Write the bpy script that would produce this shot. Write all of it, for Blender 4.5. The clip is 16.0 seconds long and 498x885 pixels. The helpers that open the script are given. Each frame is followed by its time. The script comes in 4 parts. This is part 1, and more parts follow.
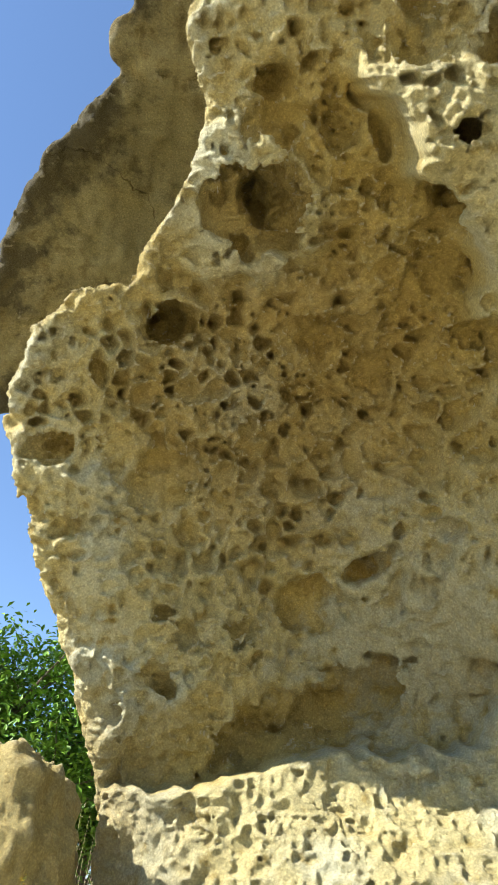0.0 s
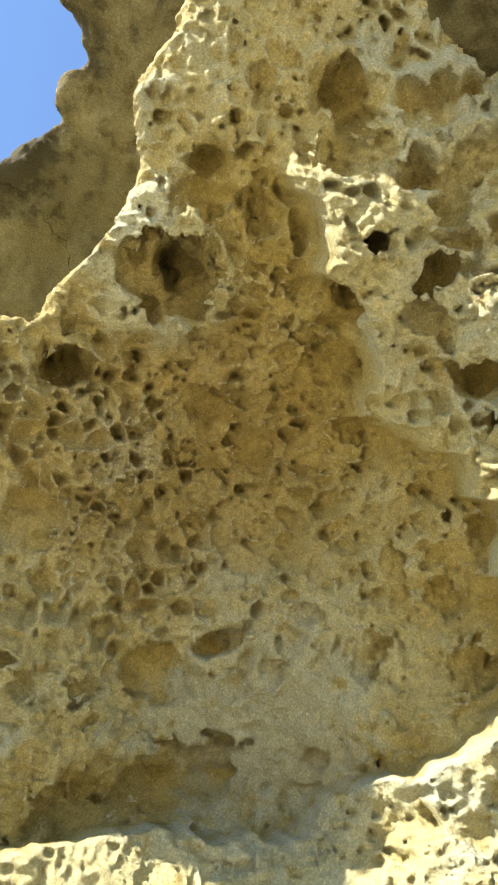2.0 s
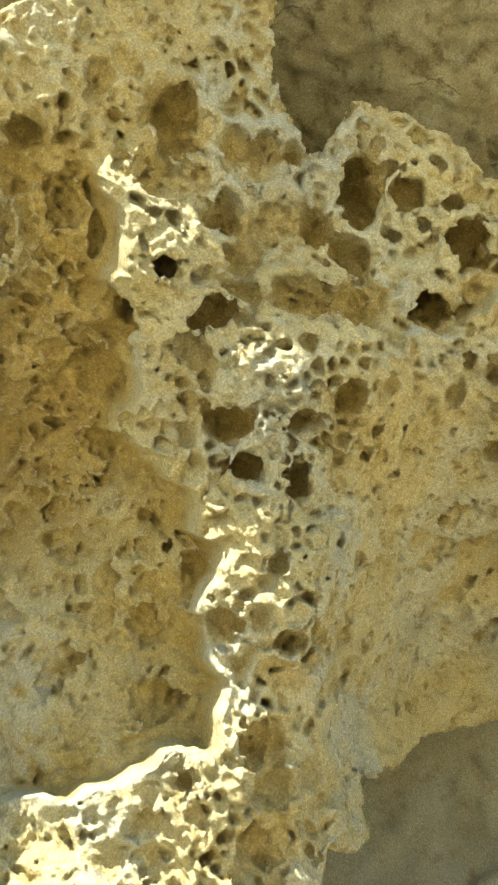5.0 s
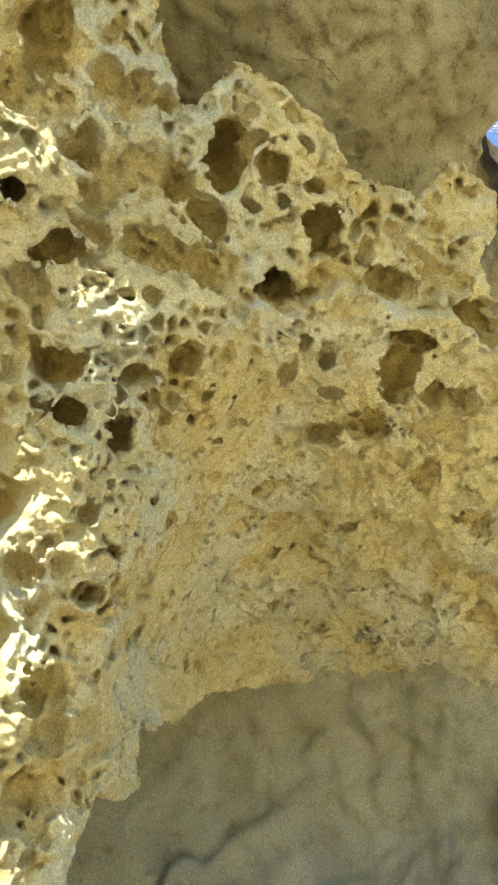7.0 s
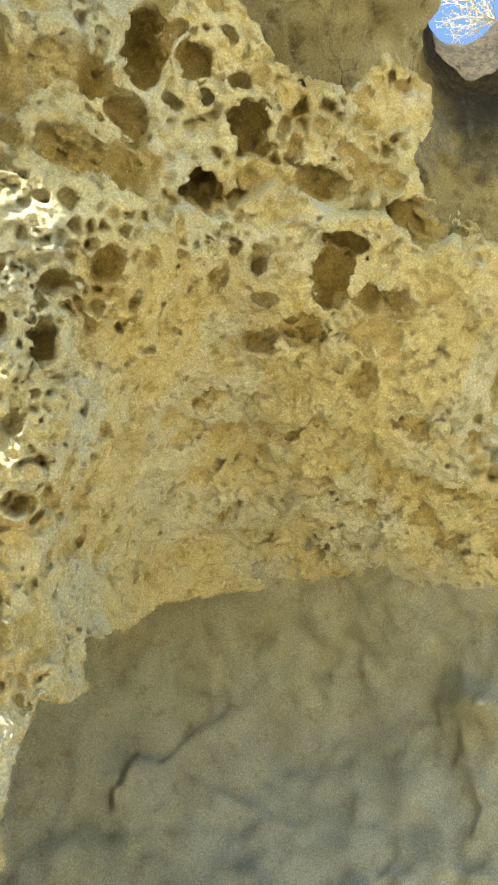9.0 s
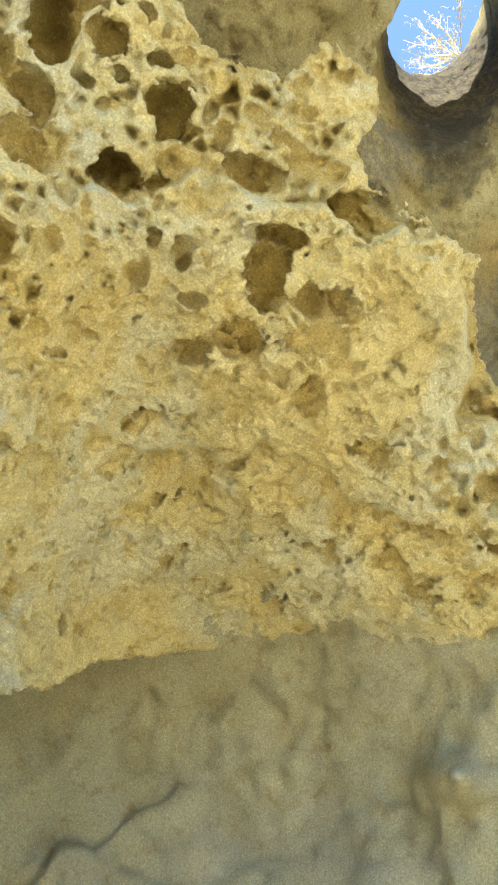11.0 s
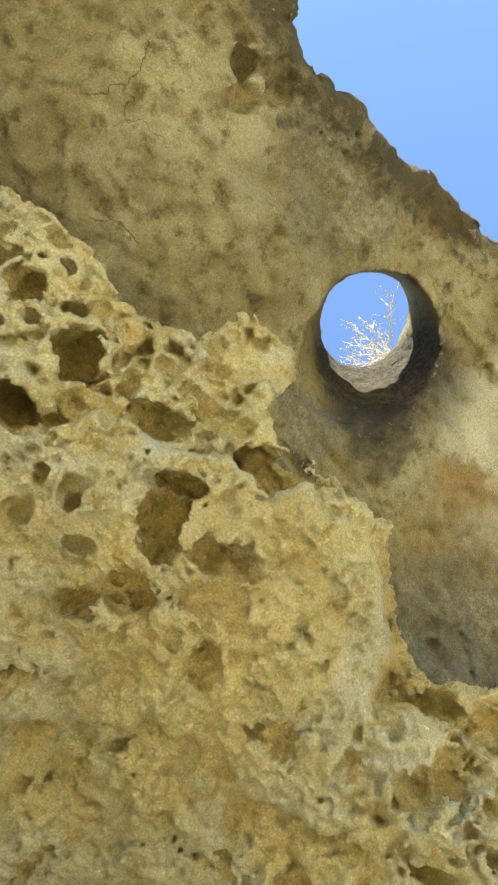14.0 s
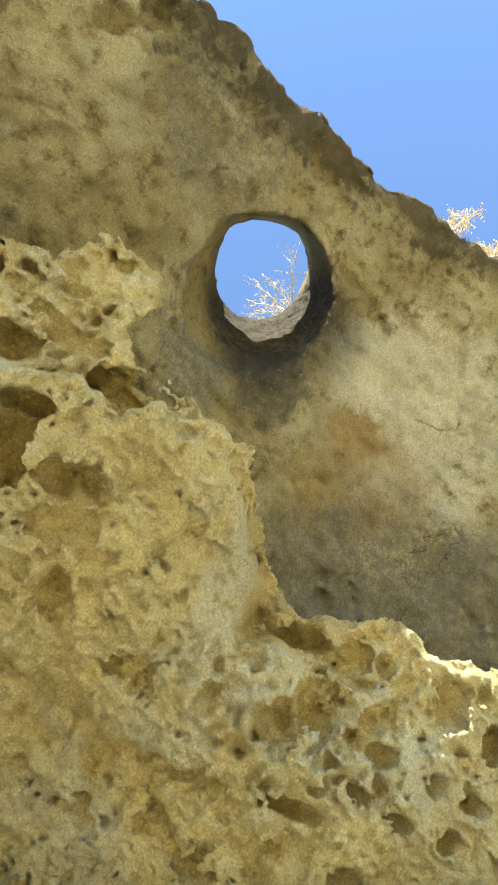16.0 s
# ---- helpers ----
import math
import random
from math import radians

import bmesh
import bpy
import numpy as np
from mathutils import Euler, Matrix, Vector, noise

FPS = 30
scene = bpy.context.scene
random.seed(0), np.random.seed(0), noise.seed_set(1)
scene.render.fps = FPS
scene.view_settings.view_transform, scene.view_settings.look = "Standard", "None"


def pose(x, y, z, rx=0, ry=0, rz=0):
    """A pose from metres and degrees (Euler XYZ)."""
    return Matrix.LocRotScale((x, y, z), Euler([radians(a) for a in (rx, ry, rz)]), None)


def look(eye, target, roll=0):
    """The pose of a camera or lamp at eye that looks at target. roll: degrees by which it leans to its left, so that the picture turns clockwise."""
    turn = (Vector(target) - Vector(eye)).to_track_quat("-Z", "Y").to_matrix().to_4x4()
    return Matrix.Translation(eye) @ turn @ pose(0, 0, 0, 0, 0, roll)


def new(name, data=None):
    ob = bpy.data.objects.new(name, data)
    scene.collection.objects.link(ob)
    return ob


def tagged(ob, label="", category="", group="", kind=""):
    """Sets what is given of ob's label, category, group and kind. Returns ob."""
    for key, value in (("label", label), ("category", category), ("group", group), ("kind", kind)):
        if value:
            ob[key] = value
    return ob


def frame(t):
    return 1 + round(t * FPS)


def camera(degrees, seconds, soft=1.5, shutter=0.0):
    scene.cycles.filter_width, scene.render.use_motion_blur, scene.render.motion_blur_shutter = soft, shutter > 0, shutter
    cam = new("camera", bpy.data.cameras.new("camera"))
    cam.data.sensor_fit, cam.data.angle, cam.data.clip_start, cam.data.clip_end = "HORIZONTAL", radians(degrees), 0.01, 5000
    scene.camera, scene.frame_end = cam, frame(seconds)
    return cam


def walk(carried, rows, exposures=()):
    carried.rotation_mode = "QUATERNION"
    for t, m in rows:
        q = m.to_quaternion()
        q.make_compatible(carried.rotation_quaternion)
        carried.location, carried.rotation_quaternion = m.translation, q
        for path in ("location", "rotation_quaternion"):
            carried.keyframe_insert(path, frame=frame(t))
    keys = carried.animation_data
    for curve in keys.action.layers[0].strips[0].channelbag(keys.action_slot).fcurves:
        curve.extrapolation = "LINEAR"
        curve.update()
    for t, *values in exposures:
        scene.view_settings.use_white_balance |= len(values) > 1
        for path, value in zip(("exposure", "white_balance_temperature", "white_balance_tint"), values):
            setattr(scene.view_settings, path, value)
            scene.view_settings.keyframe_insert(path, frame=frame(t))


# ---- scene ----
cam = camera(35.7, 16.0, soft=1.1)
EXPOSURES = [(0, 1.65), (1.5, 1.95), (3.5, 2.2), (5, 2.3), (9, 2.66), (10, 2.76), (12.5, 3.06), (13.5, 2.76), (14.5, 2.36), (16, 2.36)]
H_FRONT, H_CLIFF = 0.0165, 0.034
PATH = [
    (0, (0.291, -0.063, 1.633), (0.146, 1.568, 2.781), 3.2),
    (0.5, (0.277, -0.038, 1.558), (0.202, 1.527, 2.802), 3.5),
    (1, (0.285, -0.038, 1.53), (0.29, 1.5, 2.809), 4.3),
    (1.5, (0.285, -0.04, 1.518), (0.378, 1.484, 2.81), 5.2),
    (2, (0.293, -0.044, 1.506), (0.441, 1.444, 2.834), 6.2),
    (2.5, (0.29, -0.04, 1.512), (0.517, 1.42, 2.861), 6.4),
    (3, (0.444, -0.048, 1.495), (0.75, 1.384, 2.858), 7.1),
    (3.5, (0.538, -0.099, 1.5), (0.932, 1.304, 2.87), 7.4),
    (4, (0.538, -0.142, 1.503), (1.011, 1.24, 2.869), 8.0),
    (4.5, (0.589, -0.115, 1.49), (1.139, 1.225, 2.869), 7.7),
    (5, (0.661, -0.129, 1.485), (1.278, 1.135, 2.907), 7.0),
    (5.2, (0.668, -0.143, 1.494), (1.326, 1.084, 2.93), 6.6),
    (7.3, (0.7, -0.169, 1.509), (1.739, 0.867, 2.868), 3.0),
    (7.5, (0.697, -0.177, 1.504), (1.753, 0.849, 2.857), 2.8),
    (8, (0.731, -0.198, 1.497), (1.817, 0.82, 2.832), 2.2),
    (8.5, (0.849, -0.275, 1.445), (1.967, 0.765, 2.737), 1.4),
    (9, (0.999, -0.322, 1.416), (2.143, 0.769, 2.641), -0.1),
    (9.5, (1.252, -0.205, 1.39), (2.464, 0.854, 2.577), -2.2),
    (10, (1.513, -0.139, 1.415), (2.741, 0.866, 2.633), -2.7),
    (10.2, (1.617, -0.193, 1.423), (2.806, 0.812, 2.678), -2.2),
    (12.3, (2.777, 0.105, 1.785), (3.634, 1.017, 3.345), 1.5),
    (12.5, (2.799, 0.104, 1.799), (3.625, 0.988, 3.392), 1.9),
    (13, (2.835, 0.067, 1.823), (3.573, 0.861, 3.504), 2.7),
    (13.5, (2.822, -0.043, 1.838), (3.495, 0.614, 3.603), 2.6),
    (14, (2.829, -0.118, 1.843), (3.472, 0.422, 3.658), 0.7),
    (14.5, (2.954, -0.159, 1.831), (3.623, 0.337, 3.649), -2.0),
    (15, (3.135, -0.246, 1.769), (3.872, 0.248, 3.561), -5.1),
    (15.5, (3.397, -0.261, 1.752), (4.162, 0.218, 3.536), -6.8),
    (16, (3.626, -0.251, 1.809), (4.379, 0.183, 3.611), -8.2),
]
walk(cam, [(t, look(eye, target, roll)) for t, eye, target, roll in PATH], EXPOSURES)

# ---- light ----
SUN = Vector((-0.70, -0.30, 0.62)).normalized()
world = bpy.data.worlds.new("sky")
scene.world = world
world.use_nodes = True
wn = world.node_tree.nodes
sky = wn.new("ShaderNodeTexSky")
sky.sky_type = "NISHITA"
sky.sun_disc = False
sky.sun_elevation = math.asin(SUN.z)
sky.sun_rotation = math.atan2(SUN.x, SUN.y)
sky.air_density, sky.dust_density, sky.ozone_density = 1.0, 0.0, 4.0
wn["Background"].inputs["Strength"].default_value = 0.085
world.node_tree.links.new(sky.outputs["Color"], wn["Background"].inputs["Color"])
lamp = bpy.data.lights.new("sun", "SUN")
lamp.energy, lamp.angle, lamp.color = 5.0, radians(0.55), (1.0, 0.94, 0.84)
new("sun", lamp).matrix_world = look(SUN * 60, (0, 0, 0))


# ---- materials ----
def material(name, rough=0.9):
    m = bpy.data.materials.new(name)
    m.use_nodes = True
    b = m.node_tree.nodes["Principled BSDF"]
    b.inputs["Roughness"].default_value = rough
    b.inputs["Specular IOR Level"].default_value = 0.2
    return m, m.node_tree.nodes, m.node_tree.links, b


def noise_node(n, l, scale, detail=6.0, rough=0.6, kind="ShaderNodeTexNoise", stretch=None):
    co = n.new("ShaderNodeNewGeometry")
    t = n.new(kind)
    t.inputs["Scale"].default_value = scale
    if "Detail" in t.inputs:
        t.inputs["Detail"].default_value = detail
        t.inputs["Roughness"].default_value = rough
    if stretch:
        mp = n.new("ShaderNodeMapping")
        mp.inputs["Scale"].default_value = stretch
        l.new(co.outputs["Position"], mp.inputs["Vector"])
        l.new(mp.outputs["Vector"], t.inputs["Vector"])
    else:
        l.new(co.outputs["Position"], t.inputs["Vector"])
    return t


def ramp(n, l, src, lo, hi, a=0.0, b=1.0):
    r = n.new("ShaderNodeMapRange")
    r.inputs["From Min"].default_value, r.inputs["From Max"].default_value = lo, hi
    r.inputs["To Min"].default_value, r.inputs["To Max"].default_value = a, b
    r.interpolation_type = "SMOOTHSTEP"
    l.new(src, r.inputs["Value"])
    return r.outputs["Result"]


def mix(n, l, fac, a, b, mode="MIX"):
    m = n.new("ShaderNodeMix")
    m.data_type, m.blend_type = "RGBA", mode
    for sock, v in ((m.inputs[0], fac), (m.inputs[6], a), (m.inputs[7], b)):
        if isinstance(v, (int, float)):
            sock.default_value = v
        elif isinstance(v, tuple):
            sock.default_value = (*v, 1.0)
        else:
            l.new(v, sock)
    return m.outputs[2]


def calc(n, l, op, a, b):
    m = n.new("ShaderNodeMath")
    m.operation = op
    for sock, v in zip(m.inputs, (a, b)):
        if isinstance(v, (int, float)):
            sock.default_value = v
        else:
            l.new(v, sock)
    return m.outputs[0]


def bumped(n, l, b, *layers):
    """Bump from (height socket, metres) pairs."""
    last = None
    for height, dist in layers:
        k = n.new("ShaderNodeBump")
        k.inputs["Strength"].default_value = 1.0
        k.inputs["Distance"].default_value = dist
        l.new(height, k.inputs["Height"])
        if last:
            l.new(last, k.inputs["Normal"])
        last = k.outputs["Normal"]
    l.new(last, b.inputs["Normal"])


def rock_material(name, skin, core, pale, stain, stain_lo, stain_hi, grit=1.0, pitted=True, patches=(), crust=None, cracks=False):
    """Weathered limestone: skin outside, core in the hollows, pale dust, rusty stains, grit with relief shading painted
    into its colour; patches are stains and painted tones of light and shade round given places.
    """
    m, n, l, b = material(name, 0.93)
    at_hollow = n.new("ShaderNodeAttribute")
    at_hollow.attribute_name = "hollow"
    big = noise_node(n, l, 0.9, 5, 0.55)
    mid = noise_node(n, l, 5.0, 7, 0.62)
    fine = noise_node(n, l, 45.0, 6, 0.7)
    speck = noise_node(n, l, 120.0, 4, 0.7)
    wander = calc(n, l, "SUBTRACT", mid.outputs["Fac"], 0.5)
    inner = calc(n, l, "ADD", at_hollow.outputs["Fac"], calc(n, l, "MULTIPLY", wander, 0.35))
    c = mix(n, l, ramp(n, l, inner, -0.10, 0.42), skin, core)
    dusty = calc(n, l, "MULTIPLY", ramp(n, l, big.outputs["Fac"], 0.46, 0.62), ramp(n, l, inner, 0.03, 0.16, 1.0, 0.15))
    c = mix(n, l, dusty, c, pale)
    c = mix(n, l, ramp(n, l, mid.outputs["Fac"], stain_lo, stain_hi), c, stain)
    geo = n.new("ShaderNodeNewGeometry")
    grime = noise_node(n, l, 14.0, 8, 0.72)
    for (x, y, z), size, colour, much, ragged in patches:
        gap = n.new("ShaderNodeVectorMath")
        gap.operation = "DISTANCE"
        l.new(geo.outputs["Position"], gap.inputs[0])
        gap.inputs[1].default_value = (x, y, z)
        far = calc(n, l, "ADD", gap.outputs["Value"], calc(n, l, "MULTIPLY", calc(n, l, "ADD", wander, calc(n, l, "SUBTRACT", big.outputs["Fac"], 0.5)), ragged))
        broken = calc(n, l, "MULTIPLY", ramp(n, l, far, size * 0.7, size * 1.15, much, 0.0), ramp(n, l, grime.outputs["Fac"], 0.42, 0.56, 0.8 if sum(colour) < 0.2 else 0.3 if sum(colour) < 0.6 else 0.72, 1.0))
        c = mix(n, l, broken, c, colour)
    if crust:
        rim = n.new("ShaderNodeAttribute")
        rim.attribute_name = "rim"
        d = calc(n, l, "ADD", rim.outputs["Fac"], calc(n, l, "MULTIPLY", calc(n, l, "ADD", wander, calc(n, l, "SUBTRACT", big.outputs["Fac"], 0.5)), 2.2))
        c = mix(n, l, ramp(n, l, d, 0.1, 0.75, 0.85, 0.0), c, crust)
    # High grain is painted lighter, as soft sky light barely shows the bump.
    c = mix(n, l, ramp(n, l, fine.outputs["Fac"], 0.42, 0.68, 0.0, 0.38), c, mix(n, l, 1.0, c, (1.75, 1.7, 1.6), "MULTIPLY"))
    c = mix(n, l, ramp(n, l, speck.outputs["Fac"], 0.57, 0.68, 0.0, 0.5), c, mix(n, l, 1.0, c, (0.34, 0.29, 0.23), "MULTIPLY"))
    pebble = noise_node(n, l, 26.0, 5, 0.65)
    # Low spots of the pebble bump are darkened: crevice shade painted into the colour.
    c = mix(n, l, ramp(n, l, pebble.outputs["Fac"], 0.34, 0.50, 0.34, 0.0), c, mix(n, l, 1.0, c, (0.58, 0.52, 0.44), "MULTIPLY"))
    crumb = noise_node(n, l, 60.0, 5, 0.75)
    # Crumb relief shading in the colour: bump lows darker, bump highs lighter.
    c = mix(n, l, ramp(n, l, crumb.outputs["Fac"], 0.36, 0.50, 0.42, 0.0), c, mix(n, l, 1.0, c, (0.50, 0.45, 0.37), "MULTIPLY"))
    c = mix(n, l, ramp(n, l, crumb.outputs["Fac"], 0.52, 0.66, 0.0, 0.6), c, mix(n, l, 1.0, c, (1.7, 1.68, 1.6), "MULTIPLY"))
    holes = noise_node(n, l, 34.0, kind="ShaderNodeTexVoronoi")
    sparse = ramp(n, l, grime.outputs["Fac"], 0.46, 0.60)
    pore = calc(n, l, "MULTIPLY", ramp(n, l, holes.outputs["Distance"], 0.14, 0.30, 1.0, 0.0), sparse)
    # The pores' inner shade is painted in as well as bumped.
    c = mix(n, l, calc(n, l, "MULTIPLY", pore, 0.55), c, mix(n, l, 1.0, c, (0.25, 0.21, 0.15), "MULTIPLY"))
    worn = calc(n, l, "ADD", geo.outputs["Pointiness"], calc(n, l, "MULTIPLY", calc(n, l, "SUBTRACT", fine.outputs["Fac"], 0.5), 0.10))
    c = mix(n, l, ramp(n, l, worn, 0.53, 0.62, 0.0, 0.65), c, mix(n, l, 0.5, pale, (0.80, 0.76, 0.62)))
    rough_zone = ramp(n, l, noise_node(n, l, 1.6, 3, 0.5).outputs["Fac"], 0.40, 0.62, 0.35, 1.0)
    layers = [(calc(n, l, "MULTIPLY", pebble.outputs["Fac"], rough_zone), 0.028 * grit), (fine.outputs["Fac"], 0.012 * grit), (crumb.outputs["Fac"], 0.006 * grit), (speck.outputs["Fac"], 0.004 * grit), (calc(n, l, "SUBTRACT", 1.0, pore), 0.006)]
    if pitted:
        vor = noise_node(n, l, 30.0, kind="ShaderNodeTexVoronoi")
        layers.insert(0, (calc(n, l, "MULTIPLY", ramp(n, l, vor.outputs["Distance"], 0.08, 0.4), rough_zone), 0.012))
    if cracks:
        warp = n.new("ShaderNodeVectorMath")
        warp.operation = "MULTIPLY_ADD"
        l.new(big.outputs["Color"], warp.inputs[0])
        warp.inputs[1].default_value = (1.1, 1.1, 1.1)
        l.new(geo.outputs["Position"], warp.inputs[2])
        net = n.new("ShaderNodeTexVoronoi")
        net.feature = "DISTANCE_TO_EDGE"
        net.inputs["Scale"].default_value = 0.33
        l.new(warp.outputs["Vector"], net.inputs["Vector"])
        hidden = ramp(n, l, noise_node(n, l, 0.55, 2, 0.5).outputs["Fac"], 0.46, 0.54)
        open_crack = calc(n, l, "MAXIMUM", ramp(n, l, net.outputs["Distance"], 0.0, 0.0035), hidden)
        c = mix(n, l, open_crack, mix(n, l, 1.0, c, (0.6, 0.55, 0.48), "MULTIPLY"), c)
        layers.append((open_crack, 0.03))
    l.new(c, b.inputs["Base Color"])
    bumped(n, l, b, *layers)
    return m


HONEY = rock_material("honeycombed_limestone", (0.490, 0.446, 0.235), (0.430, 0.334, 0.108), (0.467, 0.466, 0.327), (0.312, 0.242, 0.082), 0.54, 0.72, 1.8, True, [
    # Second patch: greyish rock of the lower recess, with bluish sky light painted in.
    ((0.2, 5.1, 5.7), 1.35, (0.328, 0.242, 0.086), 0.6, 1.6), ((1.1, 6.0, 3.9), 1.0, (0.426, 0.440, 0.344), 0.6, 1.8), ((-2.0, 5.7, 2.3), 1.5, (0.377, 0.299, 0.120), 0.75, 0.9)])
GREY, STAIN_SHADE, CREAM, RUST = (0.189, 0.180, 0.133), (0.041, 0.038, 0.030), (0.541, 0.537, 0.396), (0.312, 0.220, 0.077)
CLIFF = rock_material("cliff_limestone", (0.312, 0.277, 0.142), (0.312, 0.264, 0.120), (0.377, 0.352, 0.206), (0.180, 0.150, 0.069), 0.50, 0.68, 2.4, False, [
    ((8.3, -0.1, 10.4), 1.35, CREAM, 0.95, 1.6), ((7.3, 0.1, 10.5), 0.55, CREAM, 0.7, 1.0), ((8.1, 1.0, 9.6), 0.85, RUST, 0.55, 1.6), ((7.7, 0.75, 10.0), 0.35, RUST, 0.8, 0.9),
    ((9.2, 1.4, 8.6), 1.3, GREY, 0.9, 1.3), ((8.3, 2.0, 8.6), 1.0, GREY, 0.85, 1.3), ((10.2, 0.6, 8.5), 1.2, GREY, 0.9, 1.3), ((6.5, 1.0, 9.8), 0.6, STAIN_SHADE, 0.75, 0.9),
    # First patch here paints shade onto the window's inner wall; dark rim patches are staining.
    ((6.55, 0.85, 11.15), 1.15, STAIN_SHADE, 0.97, 0.3), ((6.15, 0.95, 9.9), 0.55, STAIN_SHADE, 0.6, 0.9), ((5.65, 1.3, 9.5), 0.6, GREY, 0.9, 1.2), ((4.4, -0.56, 10.5), 0.22, RUST, 0.8, 0.8), ((5.3, -0.96, 11.0), 0.3, RUST, 0.7, 0.9),
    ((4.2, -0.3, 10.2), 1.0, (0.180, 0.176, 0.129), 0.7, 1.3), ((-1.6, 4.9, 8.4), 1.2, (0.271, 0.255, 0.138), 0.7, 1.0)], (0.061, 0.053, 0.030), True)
ALCOVE = rock_material("smooth_limestone", (0.360, 0.358, 0.245), (0.295, 0.264, 0.142), (0.353, 0.356, 0.267), (0.246, 0.207, 0.112), 0.52, 0.8, 2.4, False, [((8.3, 5.6, 3.0), 1.6, (0.344, 0.361, 0.301), 0.6, 1.5)])

# ---- rock shaping ----
# The rock stands round one point like the inside of a shell. A place on it is given by two angles-like
# coordinates (u to the right, v up) and the distance from that point.
CENTRE = np.array((2.0, 0.0, 1.5))
AZ, EL = radians(30), radians(50)
AHEAD = np.array((math.sin(AZ) * math.cos(EL), math.cos(AZ) * math.cos(EL), math.sin(EL)))
RIGHT = np.array((math.cos(AZ), -math.sin(AZ), 0.0))
ABOVE = np.cross(RIGHT, AHEAD)
STEP, SPAN = 0.01, 1.6
GU, GV = np.meshgrid(np.arange(-SPAN, SPAN + STEP, STEP), np.arange(-SPAN, SPAN + STEP, STEP), indexing="ij")
LATTICE = np.random.default_rng(5).random((64, 64, 64), dtype=np.float32) * 2 - 1


def to_shell(x, y, z):
    x, y, z = x - CENTRE[0], y - CENTRE[1], z - CENTRE[2]
    r = np.sqrt(x * x + y * y + z * z) + 1e-6
    k = 2 / (r + x * AHEAD[0] + y * AHEAD[1] + z * AHEAD[2])
    return (x * RIGHT[0] + y * RIGHT[1] + z * RIGHT[2]) * k, (x * ABOVE[0] + y * ABOVE[1] + z * ABOVE[2]) * k, r


def way_of(u, v):
    s = (u * u + v * v) / 4
    return (u * RIGHT + v * ABOVE + (1 - s) * AHEAD) / (1 + s)


def swell(poly, lumps, width):
    """The distance of a face over the shell: an even curve and some broad lumps."""
    a, b, c, d, e, f = poly
    out = a + b * GU + c * GV + d * GU * GU + e * GU * GV + f * GV * GV
    for u, v, k in lumps:
        out += k * np.exp(-((GU - u) ** 2 + (GV - v) ** 2) / (2 * width * width))
    return out.astype(np.float32)


def outline(corners):
    """Signed distance over the shell to a closed outline, negative inside."""
    near, inside = np.full(GU.shape, 9.0), np.zeros(GU.shape, bool)
    for (ax, ay), (bx, by) in zip(corners, corners[1:] + corners[:1]):
        dx, dy = bx - ax, by - ay
        t = np.clip(((GU - ax) * dx + (GV - ay) * dy) / (dx * dx + dy * dy + 1e-9), 0, 1)
        near = np.minimum(near, np.hypot(GU - ax - t * dx, GV - ay - t * dy))
        if ay != by:
            inside ^= ((ay > GV) != (by > GV)) & (GU < dx * (GV - ay) / dy + ax)
    return np.where(inside, -near, near).astype(np.float32)


def at(table, u, v):
    per = (table.shape[0] - 1) / (2 * SPAN)
    i = np.clip((u + SPAN) * per, 0, table.shape[0] - 1.01)
    j = np.clip((v + SPAN) * per, 0, table.shape[1] - 1.01)
    a, b = i.astype(np.int32), j.astype(np.int32)
    i, j = i - a, j - b
    flat, k = table.ravel(), a * table.shape[1] + b
    w = table.shape[1]
    return (flat[k] * (1 - i) + flat[k + w] * i) * (1 - j) + (flat[k + 1] * (1 - i) + flat[k + w + 1] * i) * j


def grain(x, y, z, f):
    x, y, z = x * f, y * f, z * f
    i, j, k = np.floor(x).astype(np.int32), np.floor(y).astype(np.int32), np.floor(z).astype(np.int32)
    x, y, z = x - i, y - j, z - k
    x, y, z = x * x * (3 - 2 * x), y * y * (3 - 2 * y), z * z * (3 - 2 * z)
    i, j, k = i & 63, j & 63, k & 63
    i2, j2, k2 = (i + 1) & 63, (j + 1) & 63, (k + 1) & 63
    L = LATTICE
    a = L[i, j, k] * (1 - x) + L[i2, j, k] * x
    b = L[i, j2, k] * (1 - x) + L[i2, j2, k] * x
    c = L[i, j, k2] * (1 - x) + L[i2, j, k2] * x
    d = L[i, j2, k2] * (1 - x) + L[i2, j2, k2] * x
    return (a * (1 - y) + b * y) * (1 - z) + (c * (1 - y) + d * y) * z


FINE = 1281
FU, FV = np.meshgrid(*[np.linspace(-SPAN, SPAN, FINE, dtype=np.float32)] * 2, indexing="ij")


def spot(u, v, wide, high):
    return np.exp(-(((FU - u) / wide) ** 2 + ((FV - v) / high) ** 2))


def rolling(f, seed):
    return grain(FU, FV, np.full_like(FU, seed * 7.31), f)


